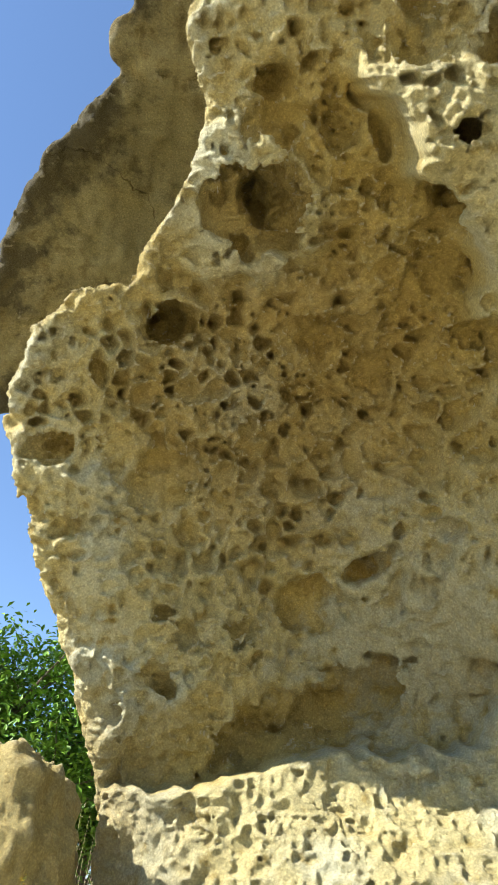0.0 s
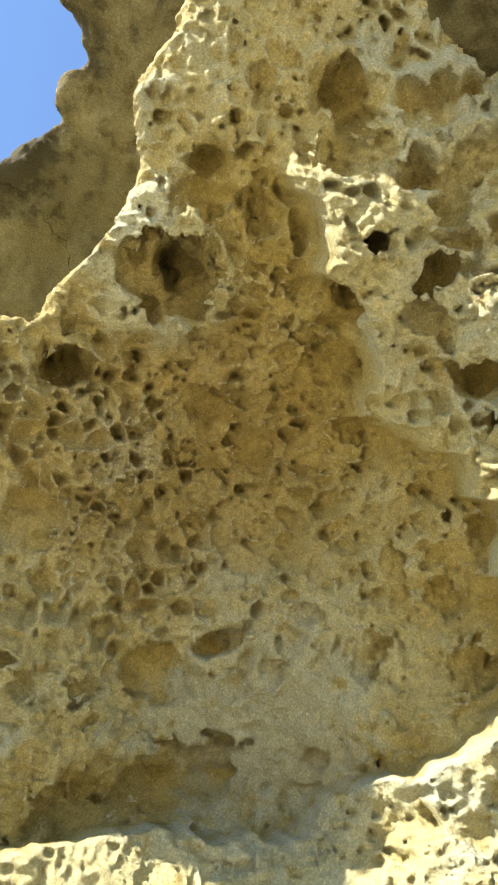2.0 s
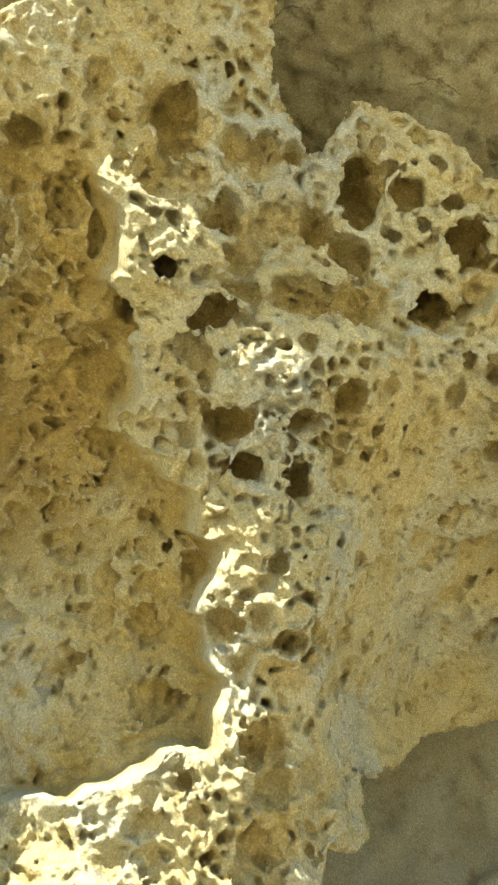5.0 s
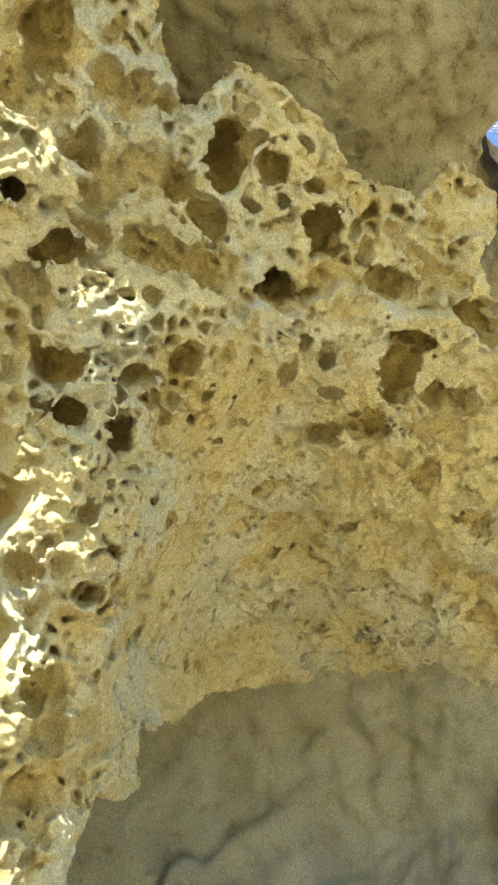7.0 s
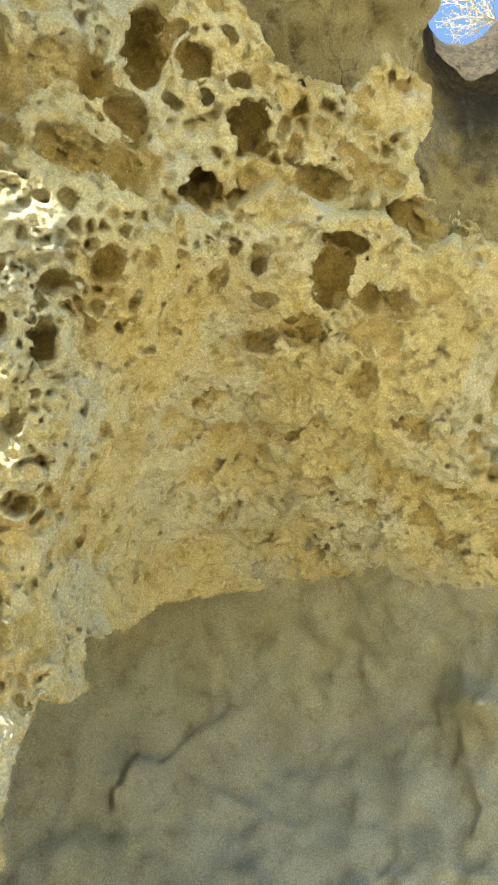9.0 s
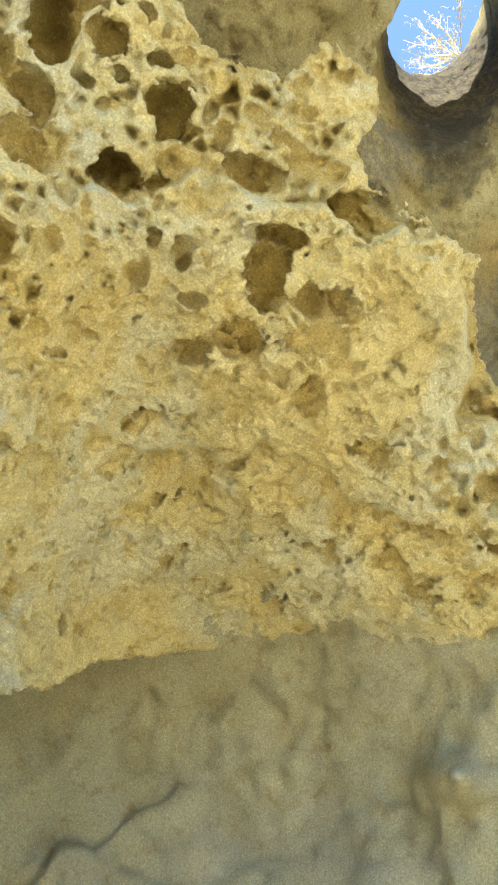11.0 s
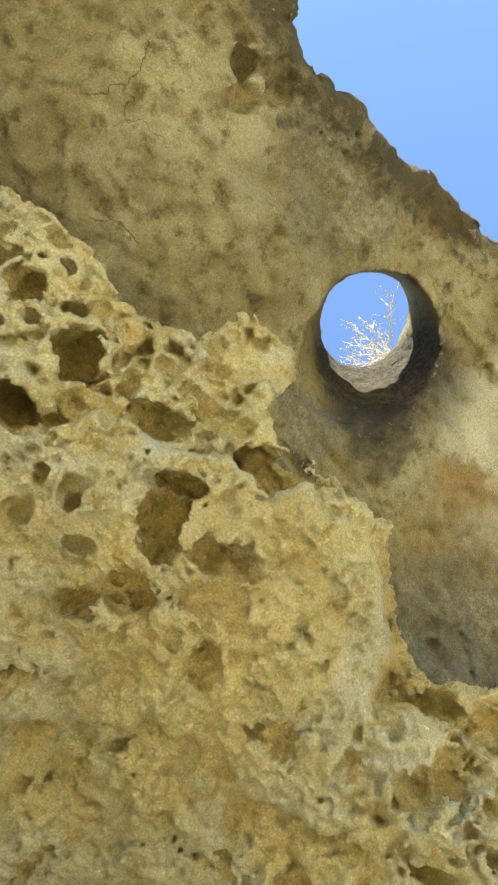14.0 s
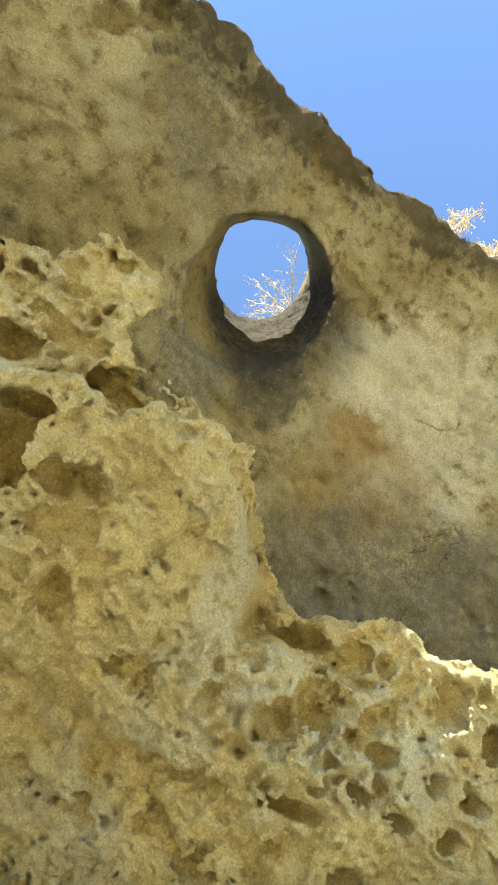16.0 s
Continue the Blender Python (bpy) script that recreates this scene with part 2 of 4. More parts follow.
def cells(size, warp, seed):
    """Weathered cells over the shell: how far inside its cell each place lies (0 on a wall, 1 well inside), and a chance number for the cell."""
    rng = np.random.default_rng(seed)
    n = int(2 * SPAN / size) + 6
    jx, jy, luck = rng.random((n, n)), rng.random((n, n)), rng.random((n, n))
    x = (FU + SPAN + warp * (rolling(9, seed) + 0.5 * rolling(23, seed + 1))) / size + 2
    y = (FV + SPAN + warp * (rolling(9, seed + 2) + 0.5 * rolling(23, seed + 3))) / size + 2
    ci, cj = np.floor(x).astype(int), np.floor(y).astype(int)
    one, two, mine = np.full(x.shape, 9.0), np.full(x.shape, 9.0), np.zeros(x.shape)
    for di in (-1, 0, 1):
        for dj in (-1, 0, 1):
            a, b = np.clip(ci + di, 0, n - 1), np.clip(cj + dj, 0, n - 1)
            d = np.hypot(a + jx[a, b] - x, b + jy[a, b] - y)
            closer = d < one
            two = np.where(closer, one, np.minimum(two, d))
            mine = np.where(closer, luck[a, b], mine)
            one = np.where(closer, d, one)
    return (two - one).astype(np.float32), mine.astype(np.float32)


def rise(x, lo, hi):
    x = np.clip((x - lo) / (hi - lo), 0, 1)
    return x * x * (3 - 2 * x)


def smax(a, b, k):
    h = np.maximum(k - np.abs(a - b), 0) / k
    return np.maximum(a, b) + h * h * k * 0.25


def ledge(corners, deep, reach, proud, spread, ragged=0.010):
    """A broken edge along a line over the shell: the rock on the left of the line's way stands back by deep, on its right it stands proud."""
    pu = FU + ragged * (rolling(26, 71) + 0.5 * rolling(60, 73))
    pv = FV + ragged * (rolling(26, 75) + 0.5 * rolling(60, 77))
    near, side, along, run = np.full(FU.shape, 9.0, np.float32), np.zeros_like(FU), np.zeros_like(FU), 0.0
    for (ax, ay), (bx, by) in zip(corners, corners[1:]):
        dx, dy = bx - ax, by - ay
        long = math.hypot(dx, dy)
        t = np.clip(((pu - ax) * dx + (pv - ay) * dy) / (long * long), 0, 1)
        off = (dx * (pv - ay) - dy * (pu - ax)) / long
        d = np.hypot(pu - ax - t * dx, pv - ay - t * dy) - 1e-3 * np.abs(off)
        closer = d < near
        near, side, along = np.where(closer, d, near), np.where(closer, off, side), np.where(closer, run + t * long, along)
        run += long
    near = np.abs(near)
    ends = rise(along, 0, 0.08) * rise(run - along, 0, 0.08)
    back = rise(side, -0.004, 0.004)
    return ends * (back * deep * np.exp(-(near / reach) ** 1.4) - (1 - back) * proud * np.exp(-near / spread))


class Rock:
    """A solid: a face over the shell inside an outline, some metres thick, with hollows cut into it."""

    def __init__(self, face, edge, thick, rough, soft=0.06, uneven=None, relief=None):
        self.relief = relief
        self.face, self.edge, self.thick, self.rough, self.soft, self.pits, self.bores = face, edge, thick, rough, soft, [], []
        gu, gv = np.gradient(face, STEP)
        self.slant = (1 / np.sqrt(1 + (gu * gu + gv * gv) / face ** 2)).astype(np.float32)
        self.uneven = np.ones_like(face) if uneven is None else uneven.astype(np.float32)
        self.taken = []

    def pit(self, u, v, wide, high, deep, sharp=0.02):
        way = way_of(u, v)
        here = np.array([u]), np.array([v])
        r = float(at(self.face, *here)[0]) + (0 if self.relief is None else float(at(self.relief, *here)[0]))
        side = np.cross(way, ABOVE)
        side /= np.linalg.norm(side)
        self.taken.append((u, v, max(wide, high) / r))
        if deep > 0.85 * math.sqrt(wide * high):
            wide, high, deep, sunk = wide * 1.08, high * 1.08, deep * 1.4, 0.35
        else:
            wide, high, deep, sunk, sharp = wide * 1.04, high * 1.04, deep * 1.4, 0.22, 0.03
        self.pits.append((CENTRE + way * (r + deep * sunk), side, np.cross(way, side), way, wide, high, max(deep, 0.03), sharp))

    def solid(self, x, y, z, only):
        u, v, r = to_shell(x, y, z)
        R = at(self.face, u, v)
        back = R + self.thick
        if self.relief is not None:
            R = R + at(self.relief, u, v)
        # A negative amplitude gives sharp crests with rounded hollows between them.
        fuzz = sum(amp * grain(x, y, z, f) if amp > 0 else -amp * (2 * np.abs(grain(x, y, z, f)) - 0.45) for f, amp in self.rough) * at(self.uneven, u, v)
        wobble = grain(x, y, z, 7.0) if only else 0
        d = smax((R - r) * at(self.slant, u, v), at(self.edge, u, v) * r + np.maximum(r - R - 0.1, 0) * 0.45, self.soft)
        d = np.maximum(d, (r - back) * 0.8) + fuzz
        for c, s, t, w, a, b, e, k in only:
            qx, qy, qz = x - c[0], y - c[1], z - c[2]
            m = min(a, b)
            p = (qx * s[0] + qy * s[1] + qz * s[2]) / a
            q = (qx * t[0] + qy * t[1] + qz * t[2]) / b
            o = (qx * w[0] + qy * w[1] + qz * w[2]) / e
            cut = (1 - np.sqrt(p * p + q * q + o * o + 1e-6)) * min(m, e) + fuzz * min(1.0, m * 6) + wobble * m * 0.28
            d = smax(d, cut, min(k, m * 0.4))
        for c, w, near_r, far_r, length in self.bores:
            qx, qy, qz = x - c[0], y - c[1], z - c[2]
            o = qx * w[0] + qy * w[1] + qz * w[2]
            rad = np.sqrt(np.maximum(qx * qx + qy * qy + qz * qz - o * o, 0))
            d = smax(d, near_r + (far_r - near_r) * np.clip(o / length, 0, 1) - rad + fuzz * 0.7, 0.06)
        return d

    def skin(self, lo, hi, h, back):
        """Corners and quads of the skin on a grid of step h, block by block: the front of the solid or its back."""
        n = 32
        lo, hi = np.array(lo, float), np.array(hi, float)
        count = np.ceil((hi - lo) / (n * h)).astype(int)
        total = count * n + 4
        index = np.stack(np.meshgrid(*[np.arange(c) for c in count], indexing="ij"), -1).reshape(-1, 3)
        centres = lo + (index + 0.5) * n * h
        u, v, r = to_shell(*centres.T)
        R, E, S = at(self.face, u, v), at(self.edge, u, v) * r, at(self.slant, u, v)
        reach = n * h * 0.87
        split = self.thick * 0.7
        slack = reach + 0.16
        rlo = rhi = np.zeros(len(r))
        if self.relief is not None:
            k = self.relief[:1280, :1280].reshape(128, 10, 128, 10)
            lows, highs = k.min((1, 3)), k.max((1, 3))
            shifts = [(i, j) for i in range(-4, 5) for j in range(-4, 5)]
            lows = np.min([np.roll(lows, q, (0, 1)) for q in shifts], 0)
            highs = np.max([np.roll(highs, q, (0, 1)) for q in shifts], 0)
            i, j = (np.clip(((w + SPAN) / (2 * SPAN) * 128).astype(int), 0, 127) for w in (u, v))
            rlo, rhi = lows[i, j], highs[i, j]
        box = np.array([p[0] for p in self.pits]).reshape(-1, 3)
        size = np.array([max(p[4], p[5], p[6]) for p in self.pits])
        want = (E < slack) & (np.abs(u) < SPAN - 0.1) & (np.abs(v) < SPAN - 0.1)
        if back:
            want &= (r - R > split - slack) & (r - R < self.thick + slack)
            want &= (np.abs(r - R - self.thick) < slack * 1.5) | (np.abs(E) < slack)
        else:
            want &= ((R + rlo - r) * S < slack) & (r - R < split + 0.12 + reach)
            deep = np.zeros(len(centres), bool)
            for c, s in zip(box, size):
                deep |= np.all(np.abs(centres - c) < s + n * h * 0.5 + 0.1, axis=1)
            for c, w, a, _, _ in self.bores:
                q = centres - c
                deep |= np.linalg.norm(q - np.outer(q @ w, w), axis=1) < a + slack
            want &= (((R + rlo - r) * S < slack) & ((r - R - rhi) * S < slack)) | (np.abs(E) < slack) | deep
        ids, spots, faces = [], [], []
        for b in np.nonzero(want)[0]:
            o = index[b] * n
            ax = [lo[i] + (o[i] + np.arange(n + 2)) * h for i in range(3)]
            x, y, z = (g.astype(np.float32) for g in np.meshgrid(*ax, indexing="ij"))
            near = [] if back or not len(box) else [self.pits[i] for i in np.nonzero(np.all(np.abs(box - centres[b]) < (size + n * h * 0.55 + 0.08)[:, None], axis=1))[0]]
            d = self.solid(x, y, z, near)
            neg = d < 0
            if neg.all() or not neg.any():
                continue
            m = n + 1
            corner = [d[i:i + m, j:j + m, k:k + m] for i in (0, 1) for j in (0, 1) for k in (0, 1)]
            low = sum((c < 0).astype(np.int8) for c in corner)
            used = (low > 0) & (low < 8)
            gi, gj, gk = np.nonzero(used)
            val = np.stack([c[used] for c in corner], 0)
            acc, hits = np.zeros((3, len(gi)), np.float32), np.zeros(len(gi), np.float32)
            for e0, e1, axis in ((0, 4, 0), (1, 5, 0), (2, 6, 0), (3, 7, 0), (0, 2, 1), (1, 3, 1), (4, 6, 1), (5, 7, 1), (0, 1, 2), (2, 3, 2), (4, 5, 2), (6, 7, 2)):
                a, c = val[e0], val[e1]
                cross = (a < 0) != (c < 0)
                t = np.where(cross, a / np.where(cross, a - c, 1), 0)
                base = ((e0 >> 2) & 1, (e0 >> 1) & 1, e0 & 1)
                for q in range(3):
                    acc[q] += np.where(cross, t if q == axis else base[q], 0)
                hits += cross
            pos = np.stack([gi, gj, gk], 1) + (acc / hits).T
            gid = ((gi + o[0]).astype(np.int64) * total[1] + gj + o[1]) * total[2] + gk + o[2]
            ids.append(gid)
            spots.append(lo + (pos + o) * h)
            full = np.zeros((m, m, m), np.int64)
            full[used] = gid
            for axis in range(3):
                a = d[1:m, 1:m, 1:m]
                c = (d[2:m + 1, 1:m, 1:m], d[1:m, 2:m + 1, 1:m], d[1:m, 1:m, 2:m + 1])[axis]
                cross = (a < 0) != (c < 0)
                if not cross.any():
                    continue
                p, q = ((1, 2), (2, 0), (0, 1))[axis]
                quad = []
                for dp, dq in ((0, 0), (1, 0), (1, 1), (0, 1)):
                    sl = [slice(1, m)] * 3
                    sl[p], sl[q] = slice(1 - dp, m - dp), slice(1 - dq, m - dq)
                    quad.append(full[tuple(sl)][cross])
                quad = np.stack(quad, 1)
                flip = (a < 0)[cross]
                quad[~flip] = quad[~flip][:, ::-1]
                faces.append(quad)
        ids, spots, faces = np.concatenate(ids), np.concatenate(spots), np.concatenate(faces)
        keys, first = np.unique(ids, return_index=True)
        spots = spots[first]
        quads = np.minimum(np.searchsorted(keys, faces), len(keys) - 1)
        good = np.all(keys[quads] == faces, axis=1)
        u, v, r = to_shell(*spots.T)
        deep = (r - at(self.face, u, v))[quads[:, 0]]
        return spots, quads[good & ((deep > split - 0.02) if back else (deep < split + 0.12))]

    def mesh(self, name, lo, hi, h, coarse):
        spots, quads = self.skin(lo, hi, h, False)
        spots2, quads2 = self.skin(lo, hi, coarse, True)
        quads = np.concatenate([quads, quads2 + len(spots)])
        spots = np.concatenate([spots, spots2])
        keep = np.unique(quads)
        quads, spots = np.searchsorted(keep, quads), spots[keep]
        me = bpy.data.meshes.new(name)
        me.vertices.add(len(spots))
        me.vertices.foreach_set("co", spots.astype(np.float32).ravel())
        me.loops.add(quads.size)
        me.loops.foreach_set("vertex_index", quads.astype(np.int32).ravel())
        me.polygons.add(len(quads))
        me.polygons.foreach_set("loop_start", np.arange(0, quads.size, 4, dtype=np.int32))
        me.polygons.foreach_set("use_smooth", np.ones(len(quads), bool))
        me.update(calc_edges=True)
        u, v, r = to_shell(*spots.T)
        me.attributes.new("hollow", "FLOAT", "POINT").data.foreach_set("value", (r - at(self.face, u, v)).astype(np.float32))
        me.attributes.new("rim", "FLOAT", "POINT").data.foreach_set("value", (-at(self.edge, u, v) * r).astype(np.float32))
        return me


def rock_object(name, rock, lo, hi, h, coarse, mat, label, category, kind=""):
    me = rock.mesh(name, lo, hi, h, coarse)
    me.materials.append(mat)
    return tagged(new(name, me), label, category, kind=kind)


def soft_spot(u, v, wide, high):
    """A round patch over the shell, 1 in its middle and 0 outside."""
    return np.exp(-(((GU - u) / wide) ** 2 + ((GV - v) / high) ** 2))


# ---- the honeycombed rock ----
front_face = swell((5.637, 2.059, 2.154, 3.295, 0.365, 1.764), [
        (0.09, -0.34, 3.33), (-0.56, -0.14, 2.28), (0.42, -0.38, 1.02), (-1.00, -0.75, -1.24), (-0.18, -0.27, -2.15), (-0.70, -0.80, -0.41), (-0.24, 0.18, -0.34), (-0.43, 0.08, -0.45), (0.52, 0.05, -1.01), (-0.35, -0.36, 0.91), (0.27, 0.37, -0.66), (-0.77, -0.51, 1.04), (-0.53, -0.27, -0.51), (-0.11, -0.45, -0.09)], 0.22)
for u, v, k in [(0.42, -0.38, 0.50), (-0.11, -0.45, -0.66), (0.49, 0.08, 0.48), (0.39, 0.23, -0.48), (0.25, -0.22, -0.33), (-0.69, 0.17, 0.33), (-0.59, -0.51, 0.46), (-0.13, 0.11, -0.31), (0.04, -0.02, 0.29), (-0.13, 0.27, 0.30), (-0.64, -0.20, -0.23), (-0.02, -0.38, 0.39), (-0.46, 0.48, -0.08), (-0.51, -0.08, 0.32), (-0.71, -0.35, 0.28), (0.27, 0.37, 0.19), (0.54, -0.13, -0.28)]:
    front_face += k * soft_spot(u, v, 0.127, 0.127)
for u, v, k in [(0.26, -0.04, -0.27), (-0.39, -0.33, 0.57), (-0.45, -0.45, -0.43), (-0.36, -0.52, 0.35), (-0.18, -0.27, -0.36), (-0.46, -0.18, -0.17), (-0.09, -0.14, 0.15), (-0.22, 0.17, -0.62), (0.37, -0.27, -0.49), (0.30, -0.33, 0.41), (-0.29, -0.43, -0.63), (-0.22, -0.40, 0.57), (-0.38, 0.34, -0.31), (-0.27, 0.23, 0.53), (-0.20, 0.03, 0.20), (-0.53, -0.27, -0.24), (0.37, -0.11, 0.20)]:
    front_face += k * soft_spot(u, v, 0.127, 0.127)
front_face += 0.42 * soft_spot(-0.20, 0.11, 0.10, 0.09)
front = Rock(
    front_face,
    outline([
        (-1.172, -0.499), (-1.131, -0.384), (-1.112, -0.309), (-1.094, -0.214), (-1.086, -0.139), (-1.074, -0.038), (-1.052, 0.076), (-1.003, 0.175), (-0.940, 0.238), (-0.862, 0.255), (-0.798, 0.237), (-0.768, 0.264), (-0.717, 0.296), (-0.667, 0.341), (-0.626, 0.381), (-0.611, 0.444), (-0.594, 0.476), (-0.511, 0.548), (-0.400, 0.660), (-0.260, 0.630), (-0.218, 0.560), (-0.233, 0.503)] + [
        (-0.212, 0.443), (-0.188, 0.403), (-0.165, 0.397), (-0.121, 0.456), (-0.048, 0.445), (0.016, 0.414), (0.068, 0.373), (0.104, 0.365), (0.153, 0.368), (0.152, 0.342), (0.195, 0.419), (0.274, 0.380), (0.286, 0.354), (0.262, 0.302), (0.302, 0.268), (0.362, 0.254), (0.402, 0.230), (0.449, 0.216), (0.456, 0.150), (0.475, 0.103), (0.513, 0.060), (0.526, 0.049), (0.571, 0.062), (0.628, 0.074), (0.675, 0.044), (0.728, 0.056)] + [
        (1.000, 0.030), (1.000, -0.360), (0.632, -0.337), (0.509, -0.366), (0.416, -0.385), (0.348, -0.368), (0.292, -0.331), (0.184, -0.357), (0.074, -0.387), (0.030, -0.423), (-0.048, -0.439), (-0.035, -0.515), (-0.111, -0.530), (-0.149, -0.630), (-0.150, -0.750), (-0.150, -1.250), (-1.300, -1.250)]),
    1.5, ((5.5, 0.036), (12.0, -0.028), (27.0, -0.016)),
    uneven=1.15 - 0.55 * soft_spot(-0.62, -0.40, 0.16, 0.09))
# Broken edges: the pillar and the shelf that frame the shaded recess, the crest of the honeycomb, the overhang above the alcove, the edge of the bulge.
pillar_edge = [(-0.437, 0.401), (-0.465, 0.349), (-0.450, 0.301), (-0.459, 0.231), (-0.420, 0.184), (-0.414, 0.114), (-0.424, 0.016), (-0.387, -0.011), (-0.349, -0.045), (-0.332, -0.116), (-0.302, -0.161), (-0.327, -0.203),
               (-0.326, -0.267), (-0.293, -0.320), (-0.312, -0.401), (-0.370, -0.401), (-0.462, -0.462), (-0.564, -0.477), (-0.637, -0.514), (-0.760, -0.475), (-0.883, -0.444), (-1.008, -0.429), (-1.128, -0.385)]
crest_edge = [(0.422, 0.212), (0.362, 0.228), (0.300, 0.212), (0.229, 0.232), (0.147, 0.223), (0.074, 0.237), (0.032, 0.201), (-0.034, 0.172), (-0.121, 0.186)]
soffit_edge = [(-0.010, -0.134), (0.026, -0.115), (0.125, -0.110), (0.269, -0.078), (0.344, -0.092), (0.369, -0.125), (0.464, -0.138), (0.493, -0.164)]
bulge_edge = [(0.470, -0.026), (0.465, 0.017), (0.475, 0.052), (0.471, 0.090), (0.449, 0.157), (0.438, 0.226)]
front.relief = (ledge(pillar_edge[::-1], 0.36, 0.10, 0.17, 0.05, 0.018) + ledge(crest_edge[::-1], 0.17, 0.06, 0.04, 0.03, 0.026)
                + ledge(soffit_edge[::-1], 0.10, 0.07, 0.04, 0.04, 0.016) + ledge(bulge_edge[::-1], 0.40, 0.09, 0.04, 0.05)).astype(np.float32)
pit = front.pit
pit(-0.597, 0.267, 0.21, 0.29, 0.50); pit(-0.625, 0.257, 0.43, 0.42, 0.25); pit(-0.648, 0.216, 0.11, 0.14, 0.19); pit(-0.766, 0.164, 0.21, 0.21, 0.35)
pit(-0.891, 0.147, 0.07, 0.12, 0.12); pit(-0.852, 0.094, 0.13, 0.09, 0.12); pit(-0.989, 0.080, 0.21, 0.13, 0.15); pit(-0.537, 0.388, 0.12, 0.13, 0.18)
pit(-0.556, 0.344, 0.18, 0.18, 0.14); pit(-0.511, 0.409, 0.06, 0.06, 0.07); pit(-0.539, 0.425, 0.05, 0.06, 0.05); pit(-0.392, 0.368, 0.19, 0.16, 0.21)
pit(-0.499, 0.310, 0.15, 0.21, 0.24); pit(-0.458, 0.280, 0.06, 0.19, 0.11); pit(-0.387, 0.256, 0.12, 0.13, 0.27); pit(-0.404, 0.323, 0.06, 0.04, 0.07)
pit(-0.453, 0.089, 0.26, 0.23, 0.17); pit(-0.422, 0.174, 0.38, 0.21, 0.20); pit(-0.507, 0.109, 0.13, 0.19, 0.10); pit(-0.612, 0.052, 0.25, 0.28, 0.15)
pit(-0.549, -0.025, 0.17, 0.21, 0.13); pit(-0.503, -0.083, 0.14, 0.08, 0.11); pit(-0.560, -0.112, 0.16, 0.14, 0.09); pit(-0.614, -0.115, 0.10, 0.14, 0.09)
pit(-0.875, -0.018, 0.29, 0.29, 0.16); pit(-0.912, 0.035, 0.13, 0.29, 0.10); pit(-0.789, 0.073, 0.11, 0.11, 0.10); pit(-0.745, -0.016, 0.13, 0.12, 0.08)
pit(-0.755, 0.057, 0.12, 0.10, 0.08); pit(-0.745, -0.275, 0.29, 0.23, 0.15); pit(-0.860, -0.273, 0.23, 0.16, 0.10); pit(-0.937, -0.244, 0.12, 0.11, 0.07)
pit(-0.596, -0.308, 0.16, 0.13, 0.08); pit(-0.655, -0.259, 0.24, 0.11, 0.16); pit(-0.644, -0.321, 0.16, 0.12, 0.06); pit(-0.540, -0.237, 0.16, 0.08, 0.09)
pit(-1.052, 0.009, 0.09, 0.13, 0.08); pit(-1.029, -0.024, 0.18, 0.15, 0.08); pit(-0.955, -0.201, 0.10, 0.09, 0.07); pit(-0.592, 0.147, 0.06, 0.07, 0.05)
pit(-0.564, 0.091, 0.04, 0.04, 0.05); pit(-0.660, 0.157, 0.05, 0.05, 0.05); pit(-0.524, 0.214, 0.11, 0.06, 0.07); pit(-0.441, -0.004, 0.22, 0.15, 0.09)
pit(-0.808, 0.217, 0.10, 0.07, 0.08); pit(-0.579, 0.341, 0.21, 0.23, 0.09); pit(-1.000, -0.267, 0.12, 0.11, 0.06); pit(-1.060, -0.300, 0.13, 0.09, 0.05)
pit(-0.929, 0.017, 0.10, 0.15, 0.10); pit(-0.692, 0.113, 0.06, 0.05, 0.06); pit(-0.658, 0.098, 0.06, 0.05, 0.05); pit(-0.635, 0.112, 0.05, 0.06, 0.05)
pit(-0.669, 0.044, 0.08, 0.07, 0.06); pit(-0.637, 0.004, 0.07, 0.04, 0.08); pit(-0.790, -0.057, 0.15, 0.12, 0.05); pit(-0.615, -0.047, 0.12, 0.16, 0.07)
pit(-0.704, -0.026, 0.10, 0.07, 0.06); pit(-0.814, -0.103, 0.09, 0.07, 0.05); pit(-0.685, -0.069, 0.13, 0.11, 0.05); pit(-0.425, 0.495, 0.07, 0.09, 0.09)
pit(-0.452, 0.469, 0.10, 0.13, 0.16); pit(-0.412, 0.484, 0.09, 0.11, 0.08); pit(-0.359, 0.428, 0.21, 0.28, 0.29); pit(-0.282, 0.408, 0.12, 0.15, 0.12)
pit(-0.242, 0.397, 0.20, 0.17, 0.15); pit(-0.293, 0.379, 0.07, 0.06, 0.06); pit(-0.302, 0.317, 0.12, 0.23, 0.18); pit(-0.288, 0.268, 0.18, 0.14, 0.18)
pit(-0.279, 0.228, 0.22, 0.09, 0.11); pit(-0.326, 0.196, 0.23, 0.15, 0.27); pit(-0.330, 0.325, 0.06, 0.11, 0.08); pit(-0.260, 0.292, 0.17, 0.14, 0.09)
pit(-0.462, 0.489, 0.06, 0.06, 0.06); pit(-0.466, 0.512, 0.06, 0.07, 0.06); pit(-0.445, 0.513, 0.05, 0.05, 0.05); pit(-0.487, 0.479, 0.05, 0.05, 0.05)
pit(-0.386, 0.493, 0.07, 0.07, 0.06); pit(-0.379, 0.464, 0.06, 0.07, 0.05); pit(-0.444, 0.439, 0.05, 0.05, 0.06); pit(-0.481, 0.446, 0.05, 0.04, 0.04)
pit(-0.388, 0.512, 0.08, 0.06, 0.06); pit(-0.427, 0.521, 0.07, 0.06, 0.06); pit(-0.427, 0.460, 0.06, 0.05, 0.04); pit(-0.413, 0.438, 0.06, 0.09, 0.06)
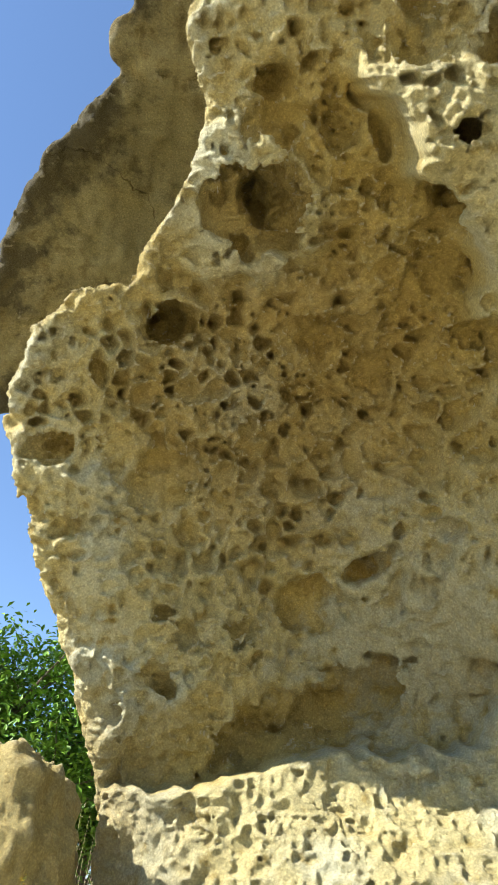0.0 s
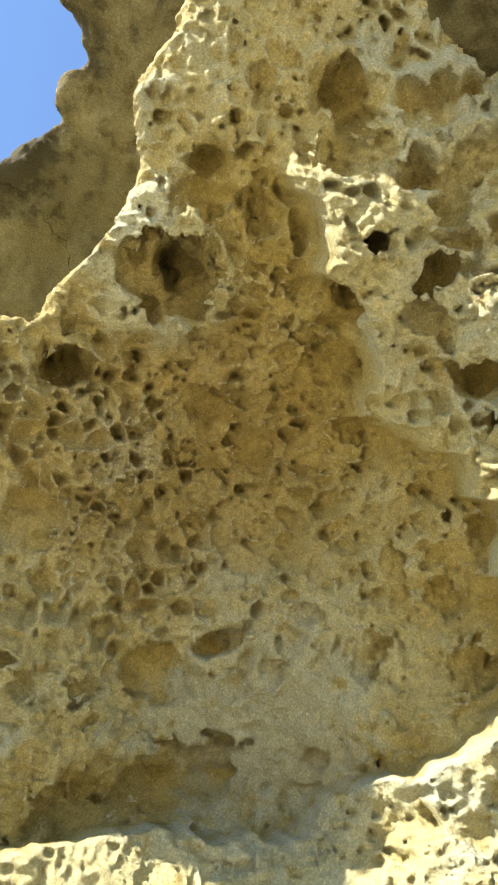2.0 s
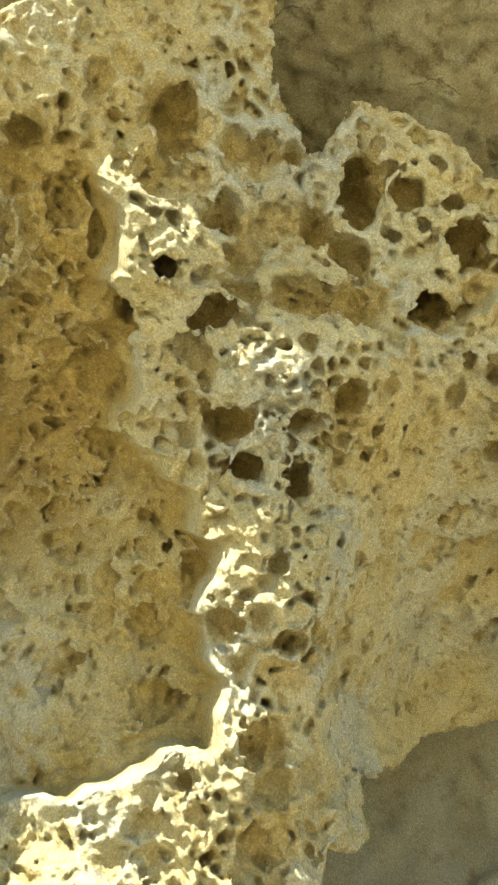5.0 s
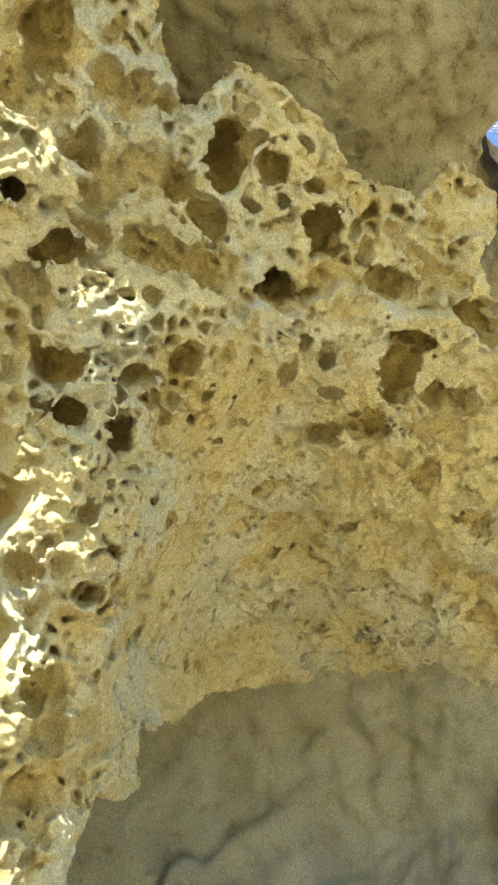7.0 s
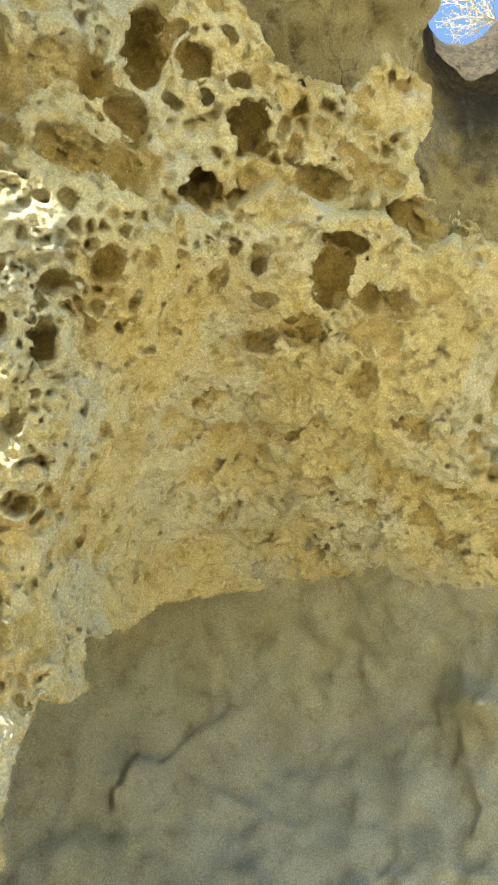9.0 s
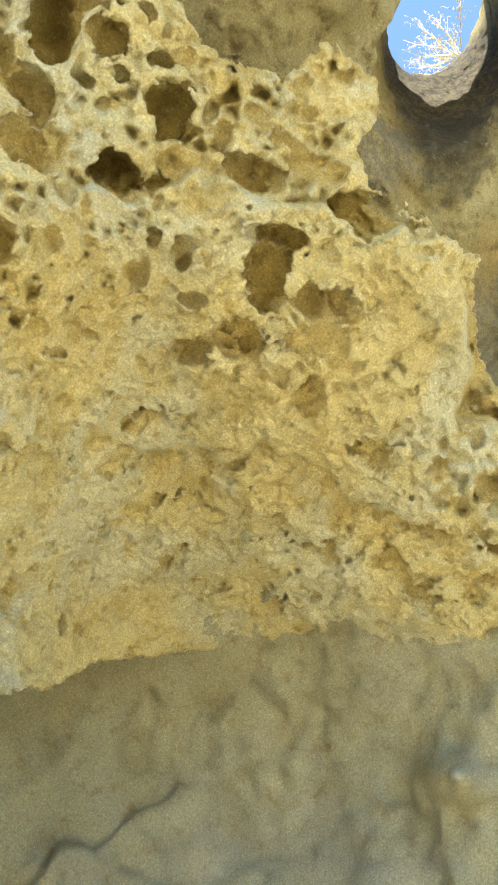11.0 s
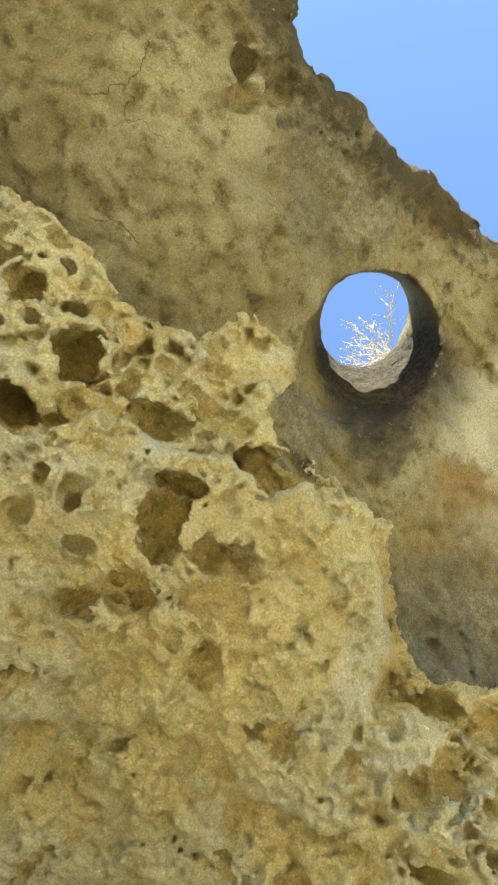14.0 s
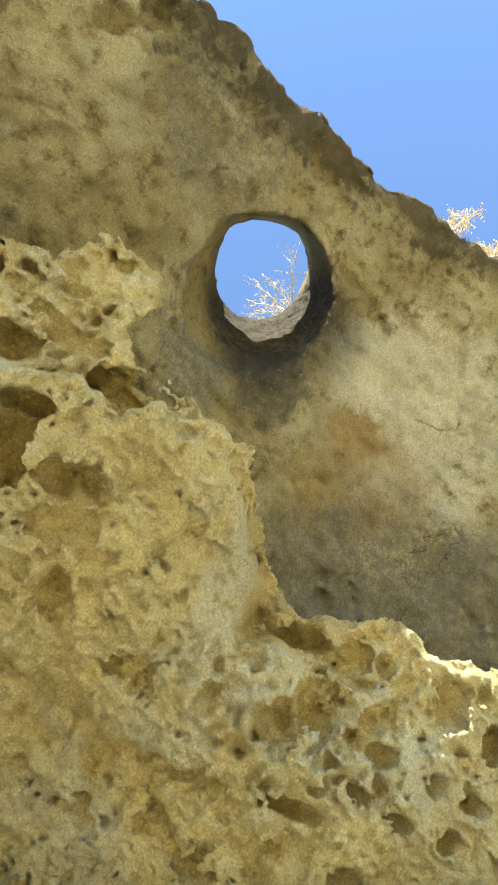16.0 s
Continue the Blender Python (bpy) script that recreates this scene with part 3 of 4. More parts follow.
pit(-0.511, 0.446, 0.05, 0.05, 0.04); pit(-0.508, 0.509, 0.05, 0.05, 0.04); pit(-0.341, 0.497, 0.06, 0.07, 0.05); pit(-0.276, 0.367, 0.05, 0.04, 0.04)
pit(-0.204, 0.396, 0.08, 0.12, 0.09); pit(-0.295, 0.458, 0.05, 0.06, 0.04); pit(-0.286, 0.112, 0.06, 0.13, 0.11); pit(-0.235, 0.135, 0.06, 0.08, 0.08)
pit(-0.293, 0.056, 0.16, 0.16, 0.24); pit(-0.244, 0.065, 0.07, 0.07, 0.07); pit(-0.194, 0.066, 0.14, 0.07, 0.15); pit(-0.272, -0.006, 0.14, 0.11, 0.25)
pit(-0.205, -0.015, 0.13, 0.21, 0.21); pit(-0.161, -0.007, 0.06, 0.08, 0.05); pit(-0.329, 0.114, 0.05, 0.11, 0.11); pit(-0.348, 0.030, 0.06, 0.11, 0.11)
pit(-0.353, 0.152, 0.19, 0.15, 0.12); pit(-0.129, 0.105, 0.10, 0.14, 0.17); pit(-0.231, -0.132, 0.06, 0.08, 0.09); pit(-0.277, -0.095, 0.07, 0.04, 0.06)
pit(-0.300, -0.229, 0.16, 0.14, 0.15); pit(-0.323, -0.174, 0.13, 0.20, 0.10); pit(-0.254, -0.216, 0.09, 0.13, 0.08); pit(-0.353, -0.138, 0.06, 0.11, 0.07)
pit(-0.376, -0.238, 0.14, 0.19, 0.08); pit(-0.417, -0.241, 0.12, 0.13, 0.06); pit(-0.110, -0.135, 0.07, 0.10, 0.05); pit(-0.129, -0.198, 0.11, 0.17, 0.09)
pit(-0.199, -0.202, 0.07, 0.08, 0.06); pit(-0.236, -0.389, 0.17, 0.22, 0.17); pit(-0.143, -0.411, 0.13, 0.18, 0.08); pit(-0.222, -0.534, 0.26, 0.26, 0.21)
pit(-0.359, -0.447, 0.21, 0.21, 0.11); pit(-0.394, -0.493, 0.13, 0.10, 0.09); pit(-0.376, -0.333, 0.07, 0.07, 0.05); pit(-0.561, -0.431, 0.19, 0.09, 0.08)
pit(-0.552, -0.211, 0.08, 0.05, 0.07); pit(-0.538, -0.238, 0.08, 0.07, 0.09); pit(-0.354, -0.337, 0.43, 0.19, 0.10); pit(-0.473, -0.314, 0.25, 0.20, 0.08)
pit(-0.427, -0.535, 0.11, 0.11, 0.09); pit(-0.491, -0.525, 0.18, 0.09, 0.05); pit(-0.327, -0.495, 0.13, 0.17, 0.07); pit(-0.184, -0.324, 0.13, 0.17, 0.05)
pit(-0.316, -0.053, 0.07, 0.05, 0.05); pit(-0.248, -0.061, 0.07, 0.06, 0.05); pit(-0.293, 0.152, 0.06, 0.07, 0.05); pit(-0.259, 0.173, 0.06, 0.06, 0.04)
pit(-0.219, 0.153, 0.06, 0.06, 0.04); pit(-0.196, 0.173, 0.07, 0.07, 0.05); pit(-0.397, 0.082, 0.11, 0.17, 0.07); pit(-0.109, 0.346, 0.19, 0.28, 0.32)
pit(-0.049, 0.356, 0.16, 0.15, 0.17); pit(-0.065, 0.385, 0.20, 0.11, 0.08); pit(-0.123, 0.273, 0.23, 0.17, 0.20); pit(0.012, 0.345, 0.11, 0.08, 0.13)
pit(-0.028, 0.323, 0.11, 0.08, 0.11); pit(0.032, 0.297, 0.21, 0.22, 0.28); pit(-0.013, 0.217, 0.23, 0.14, 0.32); pit(-0.062, 0.178, 0.07, 0.06, 0.06)
pit(0.008, 0.195, 0.12, 0.09, 0.09); pit(-0.190, 0.222, 0.28, 0.16, 0.19); pit(-0.109, 0.223, 0.21, 0.23, 0.18); pit(-0.070, 0.121, 0.06, 0.09, 0.10)
pit(-0.191, -0.208, 0.09, 0.08, 0.06); pit(-0.044, -0.317, 0.20, 0.16, 0.12); pit(0.082, 0.142, 0.07, 0.09, 0.09); pit(0.090, -0.075, 0.21, 0.17, 0.07)
pit(-0.268, 0.378, 0.12, 0.12, 0.05); pit(-0.218, 0.318, 0.21, 0.25, 0.09); pit(-0.260, 0.310, 0.06, 0.18, 0.07); pit(-0.089, 0.410, 0.08, 0.07, 0.06)
pit(-0.127, 0.412, 0.07, 0.06, 0.05); pit(-0.038, 0.425, 0.09, 0.08, 0.05); pit(-0.002, 0.388, 0.08, 0.07, 0.06); pit(-0.069, 0.303, 0.09, 0.05, 0.07)
pit(-0.173, 0.403, 0.08, 0.08, 0.04); pit(0.048, 0.363, 0.07, 0.06, 0.07); pit(-0.208, -0.088, 0.06, 0.04, 0.04); pit(-0.171, -0.096, 0.07, 0.06, 0.04)
pit(-0.112, -0.067, 0.06, 0.06, 0.04); pit(-0.157, 0.012, 0.04, 0.06, 0.04); pit(-0.050, -0.228, 0.09, 0.08, 0.04); pit(0.025, -0.350, 0.10, 0.12, 0.07)
pit(-0.094, -0.401, 0.12, 0.10, 0.07); pit(-0.157, -0.425, 0.09, 0.13, 0.08); pit(0.085, 0.345, 0.09, 0.07, 0.08); pit(0.135, 0.321, 0.09, 0.06, 0.08)
pit(0.155, 0.251, 0.27, 0.16, 0.17); pit(0.201, 0.279, 0.13, 0.11, 0.08); pit(0.106, 0.287, 0.08, 0.12, 0.09); pit(0.189, 0.365, 0.12, 0.13, 0.09)
pit(0.200, 0.189, 0.23, 0.09, 0.21); pit(0.199, 0.137, 0.20, 0.25, 0.22); pit(0.274, 0.119, 0.25, 0.13, 0.16); pit(0.186, 0.048, 0.24, 0.18, 0.17)
pit(0.255, 0.069, 0.08, 0.11, 0.09); pit(0.284, 0.067, 0.21, 0.14, 0.09); pit(0.090, 0.131, 0.07, 0.08, 0.11); pit(0.080, 0.151, 0.10, 0.06, 0.10)
pit(0.142, 0.138, 0.04, 0.04, 0.08); pit(0.110, 0.087, 0.11, 0.06, 0.08); pit(0.038, 0.099, 0.10, 0.09, 0.12); pit(-0.064, 0.116, 0.06, 0.08, 0.10)
pit(0.286, -0.011, 0.13, 0.19, 0.13); pit(0.163, -0.001, 0.20, 0.13, 0.06); pit(0.198, -0.099, 0.16, 0.08, 0.07); pit(0.363, -0.057, 0.13, 0.14, 0.07)
pit(0.103, -0.073, 0.17, 0.13, 0.07); pit(0.113, -0.173, 0.06, 0.08, 0.06); pit(0.333, -0.110, 0.09, 0.10, 0.05); pit(0.304, 0.216, 0.21, 0.11, 0.15)
pit(-0.054, 0.174, 0.07, 0.05, 0.05); pit(0.100, 0.236, 0.07, 0.06, 0.05); pit(0.193, 0.400, 0.08, 0.07, 0.06); pit(0.226, 0.400, 0.07, 0.06, 0.05)
pit(0.178, 0.296, 0.08, 0.06, 0.06); pit(0.216, 0.335, 0.09, 0.08, 0.06); pit(0.251, 0.276, 0.10, 0.08, 0.07); pit(0.040, 0.359, 0.07, 0.07, 0.06)
pit(-0.011, 0.393, 0.08, 0.06, 0.06); pit(0.069, 0.373, 0.06, 0.05, 0.05); pit(0.231, -0.027, 0.10, 0.08, 0.04); pit(0.188, -0.050, 0.08, 0.07, 0.04)
pit(0.140, -0.092, 0.09, 0.08, 0.04); pit(0.266, -0.085, 0.08, 0.07, 0.04); pit(0.171, -0.113, 0.06, 0.05, 0.04); pit(0.144, -0.237, 0.15, 0.20, 0.07)
pit(0.275, -0.276, 0.21, 0.29, 0.06); pit(0.342, -0.202, 0.26, 0.16, 0.06); pit(0.423, -0.195, 0.20, 0.17, 0.06); pit(0.301, 0.235, 0.36, 0.16, 0.21)
pit(0.376, -0.059, 0.16, 0.19, 0.09); pit(0.425, -0.045, 0.11, 0.09, 0.05); pit(0.437, -0.137, 0.21, 0.12, 0.06); pit(0.521, -0.074, 0.08, 0.14, 0.10)
pit(0.481, -0.082, 0.07, 0.10, 0.06); pit(0.478, -0.148, 0.12, 0.08, 0.06); pit(0.146, -0.170, 0.19, 0.13, 0.06); pit(0.377, -0.288, 0.17, 0.23, 0.07)
pit(0.482, -0.235, 0.19, 0.16, 0.07); pit(0.439, -0.323, 0.24, 0.17, 0.06); pit(0.180, -0.176, 0.11, 0.11, 0.04); pit(0.348, -0.213, 0.13, 0.10, 0.04)
pit(0.140, -0.260, 0.14, 0.11, 0.05); pit(0.204, -0.107, 0.11, 0.07, 0.05); pit(0.229, -0.134, 0.08, 0.06, 0.04); pit(0.346, -0.006, 0.06, 0.04, 0.04)
pit(0.387, 0.056, 0.07, 0.05, 0.04); pit(0.410, 0.035, 0.05, 0.06, 0.04); pit(0.533, 0.027, 0.26, 0.10, 0.17); pit(0.595, 0.022, 0.15, 0.14, 0.15)
pit(0.629, 0.023, 0.09, 0.11, 0.09); pit(0.576, -0.037, 0.16, 0.23, 0.21); pit(0.605, -0.027, 0.12, 0.11, 0.09); pit(0.540, -0.070, 0.15, 0.20, 0.16)
pit(0.502, -0.010, 0.05, 0.16, 0.08); pit(0.629, -0.037, 0.13, 0.11, 0.10); pit(0.537, -0.130, 0.06, 0.05, 0.07); pit(0.571, -0.146, 0.28, 0.06, 0.12)
pit(0.618, -0.062, 0.17, 0.10, 0.11); pit(0.649, -0.027, 0.13, 0.15, 0.08); pit(0.624, -0.114, 0.11, 0.09, 0.12); pit(0.646, -0.070, 0.17, 0.11, 0.09)
pit(0.665, -0.131, 0.15, 0.08, 0.10); pit(0.713, -0.135, 0.14, 0.08, 0.10); pit(0.734, -0.093, 0.16, 0.08, 0.09); pit(0.699, 0.002, 0.23, 0.19, 0.10)
pit(0.654, 0.005, 0.10, 0.13, 0.08); pit(0.741, -0.027, 0.09, 0.16, 0.11); pit(0.725, 0.023, 0.14, 0.13, 0.08); pit(0.581, 0.000, 0.05, 0.07, 0.05)
pit(0.662, 0.033, 0.08, 0.07, 0.04); pit(0.646, -0.104, 0.12, 0.10, 0.06); pit(0.589, -0.116, 0.09, 0.07, 0.06); pit(0.573, -0.087, 0.12, 0.08, 0.05)
pit(0.696, -0.082, 0.20, 0.09, 0.08); pit(0.458, -0.065, 0.11, 0.12, 0.06); pit(0.619, -0.192, 0.20, 0.08, 0.10); pit(0.563, -0.181, 0.17, 0.09, 0.05)
pit(0.478, -0.217, 0.29, 0.12, 0.07); pit(-0.569, 0.192, 0.07, 0.04, 0.07); pit(-0.707, 0.120, 0.07, 0.06, 0.09); pit(-0.991, -0.301, 0.08, 0.16, 0.10)
pit(-0.863, -0.409, 0.57, 0.24, 0.16); pit(-0.750, -0.421, 0.65, 0.30, 0.22); pit(-0.167, 0.301, 0.11, 0.16, 0.18); pit(-0.332, 0.063, 0.06, 0.06, 0.06)
pit(-0.419, -0.184, 0.16, 0.16, 0.08); pit(-0.214, -0.448, 0.18, 0.14, 0.16); pit(0.125, 0.021, 0.18, 0.13, 0.13); pit(0.051, 0.153, 0.07, 0.06, 0.08)
pit(0.324, 0.046, 0.12, 0.12, 0.07); pit(0.197, 0.335, 0.09, 0.08, 0.10)
# Honeycomb between the larger hollows: thin-walled cells, coarse and fine, where the rock is most weathered.
honey = np.maximum.reduce([
    spot(-0.35, 0.36, 0.36, 0.24), spot(-0.22, 0.05, 0.15, 0.26), spot(-0.18, -0.3, 0.11, 0.22), spot(0.1, 0.31, 0.38, 0.12),
    spot(0.62, -0.08, 0.18, 0.16), 0.8 * spot(-0.85, 0.15, 0.22, 0.1), 0.7 * spot(-0.4, -0.52, 0.2, 0.08)])
crumbly = spot(-0.66, 0.02, 0.34, 0.17)
hollowed = spot(-0.62, -0.20, 0.36, 0.12)
free, lips = np.ones_like(FU), np.zeros_like(FU)
for u, v, w in front.taken:
    i, j = (int((q + SPAN) / (2 * SPAN) * (FINE - 1)) for q in (u, v))
    k = int(w * 2 / (2 * SPAN) * (FINE - 1)) + 2
    box = slice(max(i - k, 0), i + k), slice(max(j - k, 0), j + k)
    off = np.hypot(FU[box] - u, FV[box] - v)
    free[box] = np.minimum(free[box], rise(off, w * 0.9, w * 1.25))
    if w > 0.008:
        lips[box] = np.maximum(lips[box], np.exp(-((off / w - 1.12) / 0.2) ** 2) * min(1.0, w * 45))
wall_a, luck_a = cells(0.046, 0.014, 3)
wall_b, luck_b = cells(0.022, 0.008, 13)
wall_c, luck_c = cells(0.010, 0.003, 23)
big = rise(wall_a, 0.06, 0.55) * rise(luck_a, 0.1, 0.75)
mid = rise(wall_b, 0.05, 0.5) * rise(luck_b, 0.3, 0.9)
small = rise(wall_c, 0.08, 0.6) * rise(luck_c, 0.45, 0.9)
front.relief += (free * (big * (0.11 * honey + 0.10 * crumbly + 0.15 * hollowed + 0.01) + mid * (0.12 * honey + 0.13 * crumbly + 0.07 * hollowed + 0.03))
                - 0.05 * lips * np.maximum(honey, 0.25)
                + small * (0.045 * honey + 0.06 * crumbly + 0.022)
                + (0.09 * (luck_a - 0.5) + 0.09 * (luck_b - 0.5)) * np.maximum(spot(0.22, -0.22, 0.3, 0.16), 0.7 * spot(0.3, 0.05, 0.2, 0.15))
                + (0.16 * rolling(8, 41) + 0.07 * rolling(19, 43)) * (honey + crumbly + 0.45)).astype(np.float32)
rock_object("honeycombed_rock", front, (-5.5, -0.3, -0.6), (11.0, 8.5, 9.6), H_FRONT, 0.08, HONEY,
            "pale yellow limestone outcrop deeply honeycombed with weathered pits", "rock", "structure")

# ---- the smooth cliff above it ----
cliff = Rock(
    swell((8.408, 1.119, 0.340, 2.530, 1.664, 1.353), [
        (0.34, 0.41, -0.42), (0.90, 0.30, -1.12), (0.24, 0.54, -0.26), (-0.80, 0.20, 0.74), (0.39, 0.30, -1.52), (0.11, 0.67, -1.87), (0.59, 0.15, 0.69), (0.50, 0.42, 2.14), (0.23, 0.66, 0.86)], 0.25),
    outline([
        # From (-0.60, 0.57) to (0.09, 1.0): unseen roof, added to block sun further right.
        (-1.08, 0.25), (-0.885, 0.280), (-0.855, 0.315), (-0.800, 0.368), (-0.756, 0.393), (-0.719, 0.398), (-0.646, 0.443), (-0.630, 0.497), (-0.592, 0.505), (-0.60, 0.57), (-0.56, 0.70), (-0.54, 0.86), (-0.50, 1.02), (-0.1, 1.08), (0.09, 1.0),
        (0.123, 0.790), (0.156, 0.734), (0.212, 0.707), (0.275, 0.689), (0.343, 0.656), (0.405, 0.619), (0.413, 0.604), (0.490, 0.588), (0.582, 0.564), (0.8, 0.5), (1.2, 0.42),
        (1.2, -0.3), (0.7, -0.2), (0.2, 0.0), (-0.5, 0.0), (-1.0, 0.12)]),
    2.1, ((0.9, 0.10), (2.5, 0.07), (7.0, 0.050), (14.0, -0.028)), 0.15)
HOLE = CENTRE + way_of(0.344, 0.447) * 9.35 + np.array((0.126, 0.102, -0.077))
cliff.bores.append((HOLE, np.array((0.101, 0.011, 0.995)), 0.88, 0.60, 1.9))
cliff.pit(0.089, 0.704, 0.10, 0.10, 0.12)
cliff.pit(0.102, 0.665, 0.12, 0.10, 0.12)
cliff.pit(0.133, 0.707, 0.14, 0.20, 0.09)
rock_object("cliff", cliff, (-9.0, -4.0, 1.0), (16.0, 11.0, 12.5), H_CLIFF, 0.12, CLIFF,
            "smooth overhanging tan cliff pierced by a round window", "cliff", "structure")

# ---- the alcove under the overhang ----
alcove = Rock(
    swell((7.470, 0.232, -0.170, -0.719, -0.145, 0.272), [
        (0.00, -0.50, 0.07), (0.44, -0.52, 0.59), (0.55, -0.44, 0.01), (0.43, -0.70, -0.07), (0.16, -0.48, 1.12)], 0.22),
    outline([(-0.3, -0.2), (1.1, -0.2), (1.2, -1.25), (-0.3, -1.25)]),
    1.2, ((2.2, 0.10), (6.0, 0.05), (15.0, 0.024)), 0.15)
alcove_slab = [(0.045, -0.718), (0.052, -0.646), (0.079, -0.608), (0.149, -0.574), (0.195, -0.522), (0.209, -0.477)]
alcove_step = [(0.040, -0.676), (0.097, -0.679), (0.144, -0.664), (0.215, -0.634)]
alcove_rib = [(0.559, -0.686), (0.562, -0.595), (0.552, -0.550), (0.515, -0.487), (0.497, -0.401)]
alcove.relief = (0.05 * (luck_a - 0.5) * rise(rolling(5, 61), -0.2, 0.4) + 0.10 * rolling(7, 51) + 0.05 * rolling(19, 53) - 0.55 * spot(0.548, -0.438, 0.040, 0.030) - 0.25 * spot(0.50, -0.60, 0.10, 0.12)
                 + ledge(alcove_slab, 0.05, 0.06, 0.07, 0.08, 0.012) + ledge(alcove_step[::-1], 0.07, 0.03, 0.03, 0.03, 0.012) + ledge(alcove_rib, 0.12, 0.05, 0.10, 0.05, 0.016)
                 + 0.06 * rolling(34, 55) + 0.05 * np.abs(rolling(14, 57))
                 - 0.14 * rise(-(FV + 0.60 + 0.25 * (FU - 0.10)), 0.0, 0.012) * spot(0.2, -0.72, 0.16, 0.14) - 0.3 * spot(0.0, -0.74, 0.04, 0.03)).astype(np.float32)
rock_object("alcove_wall", alcove, (0.5, -2.0, -0.6), (13.0, 12.0, 7.5), H_CLIFF, 0.12, ALCOVE,
            "smooth grey-buff limestone wall of a hollowed alcove", "rock", "structure")

# ---- ground ----
def ground_height(x, y):
    far = math.hypot(x - 2, y)
    bank = 1.25 * math.exp(-((x + 1.9) ** 2 + (y - 5.6) ** 2) / 5.0) + 2.2 * math.exp(-((x + 4.0) ** 2 + (y - 11) ** 2) / 14.0)
    return bank + 0.12 * noise.noise((x * 0.6, y * 0.6, 0)) + 3 * noise.noise((x * 0.02, y * 0.02, 5)) * min(1, far / 60)


bm = bmesh.new()
N = 140
for i in range(N + 1):
    for j in range(N + 1):
        x, y = ((2 * k / N - 1) for k in (i, j))
        x, y = x * abs(x) ** 2.2 * 900 + 18 * x - 1, y * abs(y) ** 2.2 * 900 + 18 * y + 4
        bm.verts.new((x, y, ground_height(x, y)))
bm.verts.ensure_lookup_table()
for i in range(N):
    for j in range(N):
        k = i * (N + 1) + j
        bm.faces.new([bm.verts[q] for q in (k, k + N + 1, k + N + 2, k + 1)]).smooth = True
me = bpy.data.meshes.new("ground")
bm.to_mesh(me)
m, n, l, b = material("dry_soil")
t1, t2 = noise_node(n, l, 0.7), noise_node(n, l, 25.0)
c = mix(n, l, ramp(n, l, t1.outputs["Fac"], 0.4, 0.65), (0.45, 0.38, 0.25), (0.33, 0.30, 0.16))
l.new(mix(n, l, ramp(n, l, t2.outputs["Fac"], 0.4, 0.7), c, (0.52, 0.45, 0.31)), b.inputs["Base Color"])
bumped(n, l, b, (t2.outputs["Fac"], 0.03))
me.materials.append(m)
tagged(new("ground", me), "dry pale soil and trodden dusty ground", "ground", kind="structure")


# ---- plants and loose rock ----
def part(name, bm, mat, parent, label=""):
    me = bpy.data.meshes.new(name)
    bm.to_mesh(me)
    bm.free()
    me.materials.append(mat)
    ob = new(name, me)
    ob.parent = parent
    return tagged(ob, label)


def plant_material(name, a, b_col, rough=0.6, glow=0.0):
    m, n, l, b = material(name, rough)
    geo = n.new("ShaderNodeNewGeometry")
    l.new(mix(n, l, geo.outputs["Random Per Island"], a, b_col), b.inputs["Base Color"])
    if glow:
        b.inputs["Transmission Weight"].default_value = 0.0
        b.inputs["Subsurface Weight"].default_value = glow
        b.inputs["Subsurface Radius"].default_value = (0.02, 0.03, 0.008)
    return m


def tube(bm, spots, thick, thin, sides=5):
    rings = []
    for i, p in enumerate(spots):
        ahead = (spots[min(i + 1, len(spots) - 1)] - spots[max(i - 1, 0)]).normalized()
        side = ahead.orthogonal().normalized()
        other = ahead.cross(side)
        r = thick + (thin - thick) * i / (len(spots) - 1)
        rings.append([bm.verts.new(p + (side * math.cos(a) + other * math.sin(a)) * r) for a in (2 * math.pi * k / sides for k in range(sides))])
    for a, b in zip(rings, rings[1:]):
        for k in range(sides):
            bm.faces.new((a[k], a[(k + 1) % sides], b[(k + 1) % sides], b[k])).smooth = True


def bent(start, way, length, dice, wobble=0.25, steps=5):
    spots, p, w = [Vector(start)], Vector(start), Vector(way).normalized()
    for _ in range(steps):
        w = (w + Vector([dice.uniform(-1, 1) for _ in range(3)]) * wobble).normalized()
        p = p + w * length / steps
        spots.append(p.copy())
    return spots


def leaf(bm, p, way, face, long, wide):
    way = way.normalized()
    side = way.cross(face)
    if side.length < 1e-4:
        side = way.orthogonal()
    side = side.normalized() * wide / 2
    up = side.cross(way).normalized() * wide * 0.18
    v = [bm.verts.new(q) for q in (p, p + way * long * 0.45 + side + up, p + way * long, p + way * long * 0.45 - side + up, p + way * long * 0.5)]
    bm.faces.new((v[0], v[1], v[4]))
    bm.faces.new((v[1], v[2], v[4]))
    bm.faces.new((v[2], v[3], v[4]))
    bm.faces.new((v[3], v[0], v[4]))


BARK = plant_material("bark", (0.10, 0.08, 0.055), (0.14, 0.11, 0.08), 0.9)
LEAF = plant_material("green_leaf", (0.06, 0.15, 0.015), (0.15, 0.28, 0.03), 0.5)
STRAW = plant_material("dry_stem", (0.40, 0.34, 0.20), (0.52, 0.46, 0.30), 0.8)
BLOOM = plant_material("yellow_bloom", (0.60, 0.45, 0.05), (0.65, 0.55, 0.10), 0.7)
GREEN_STEM = plant_material("green_stem", (0.14, 0.19, 0.05), (0.20, 0.24, 0.08), 0.7)
SEED = plant_material("seed_head", (0.50, 0.44, 0.32), (0.62, 0.57, 0.45), 0.8)


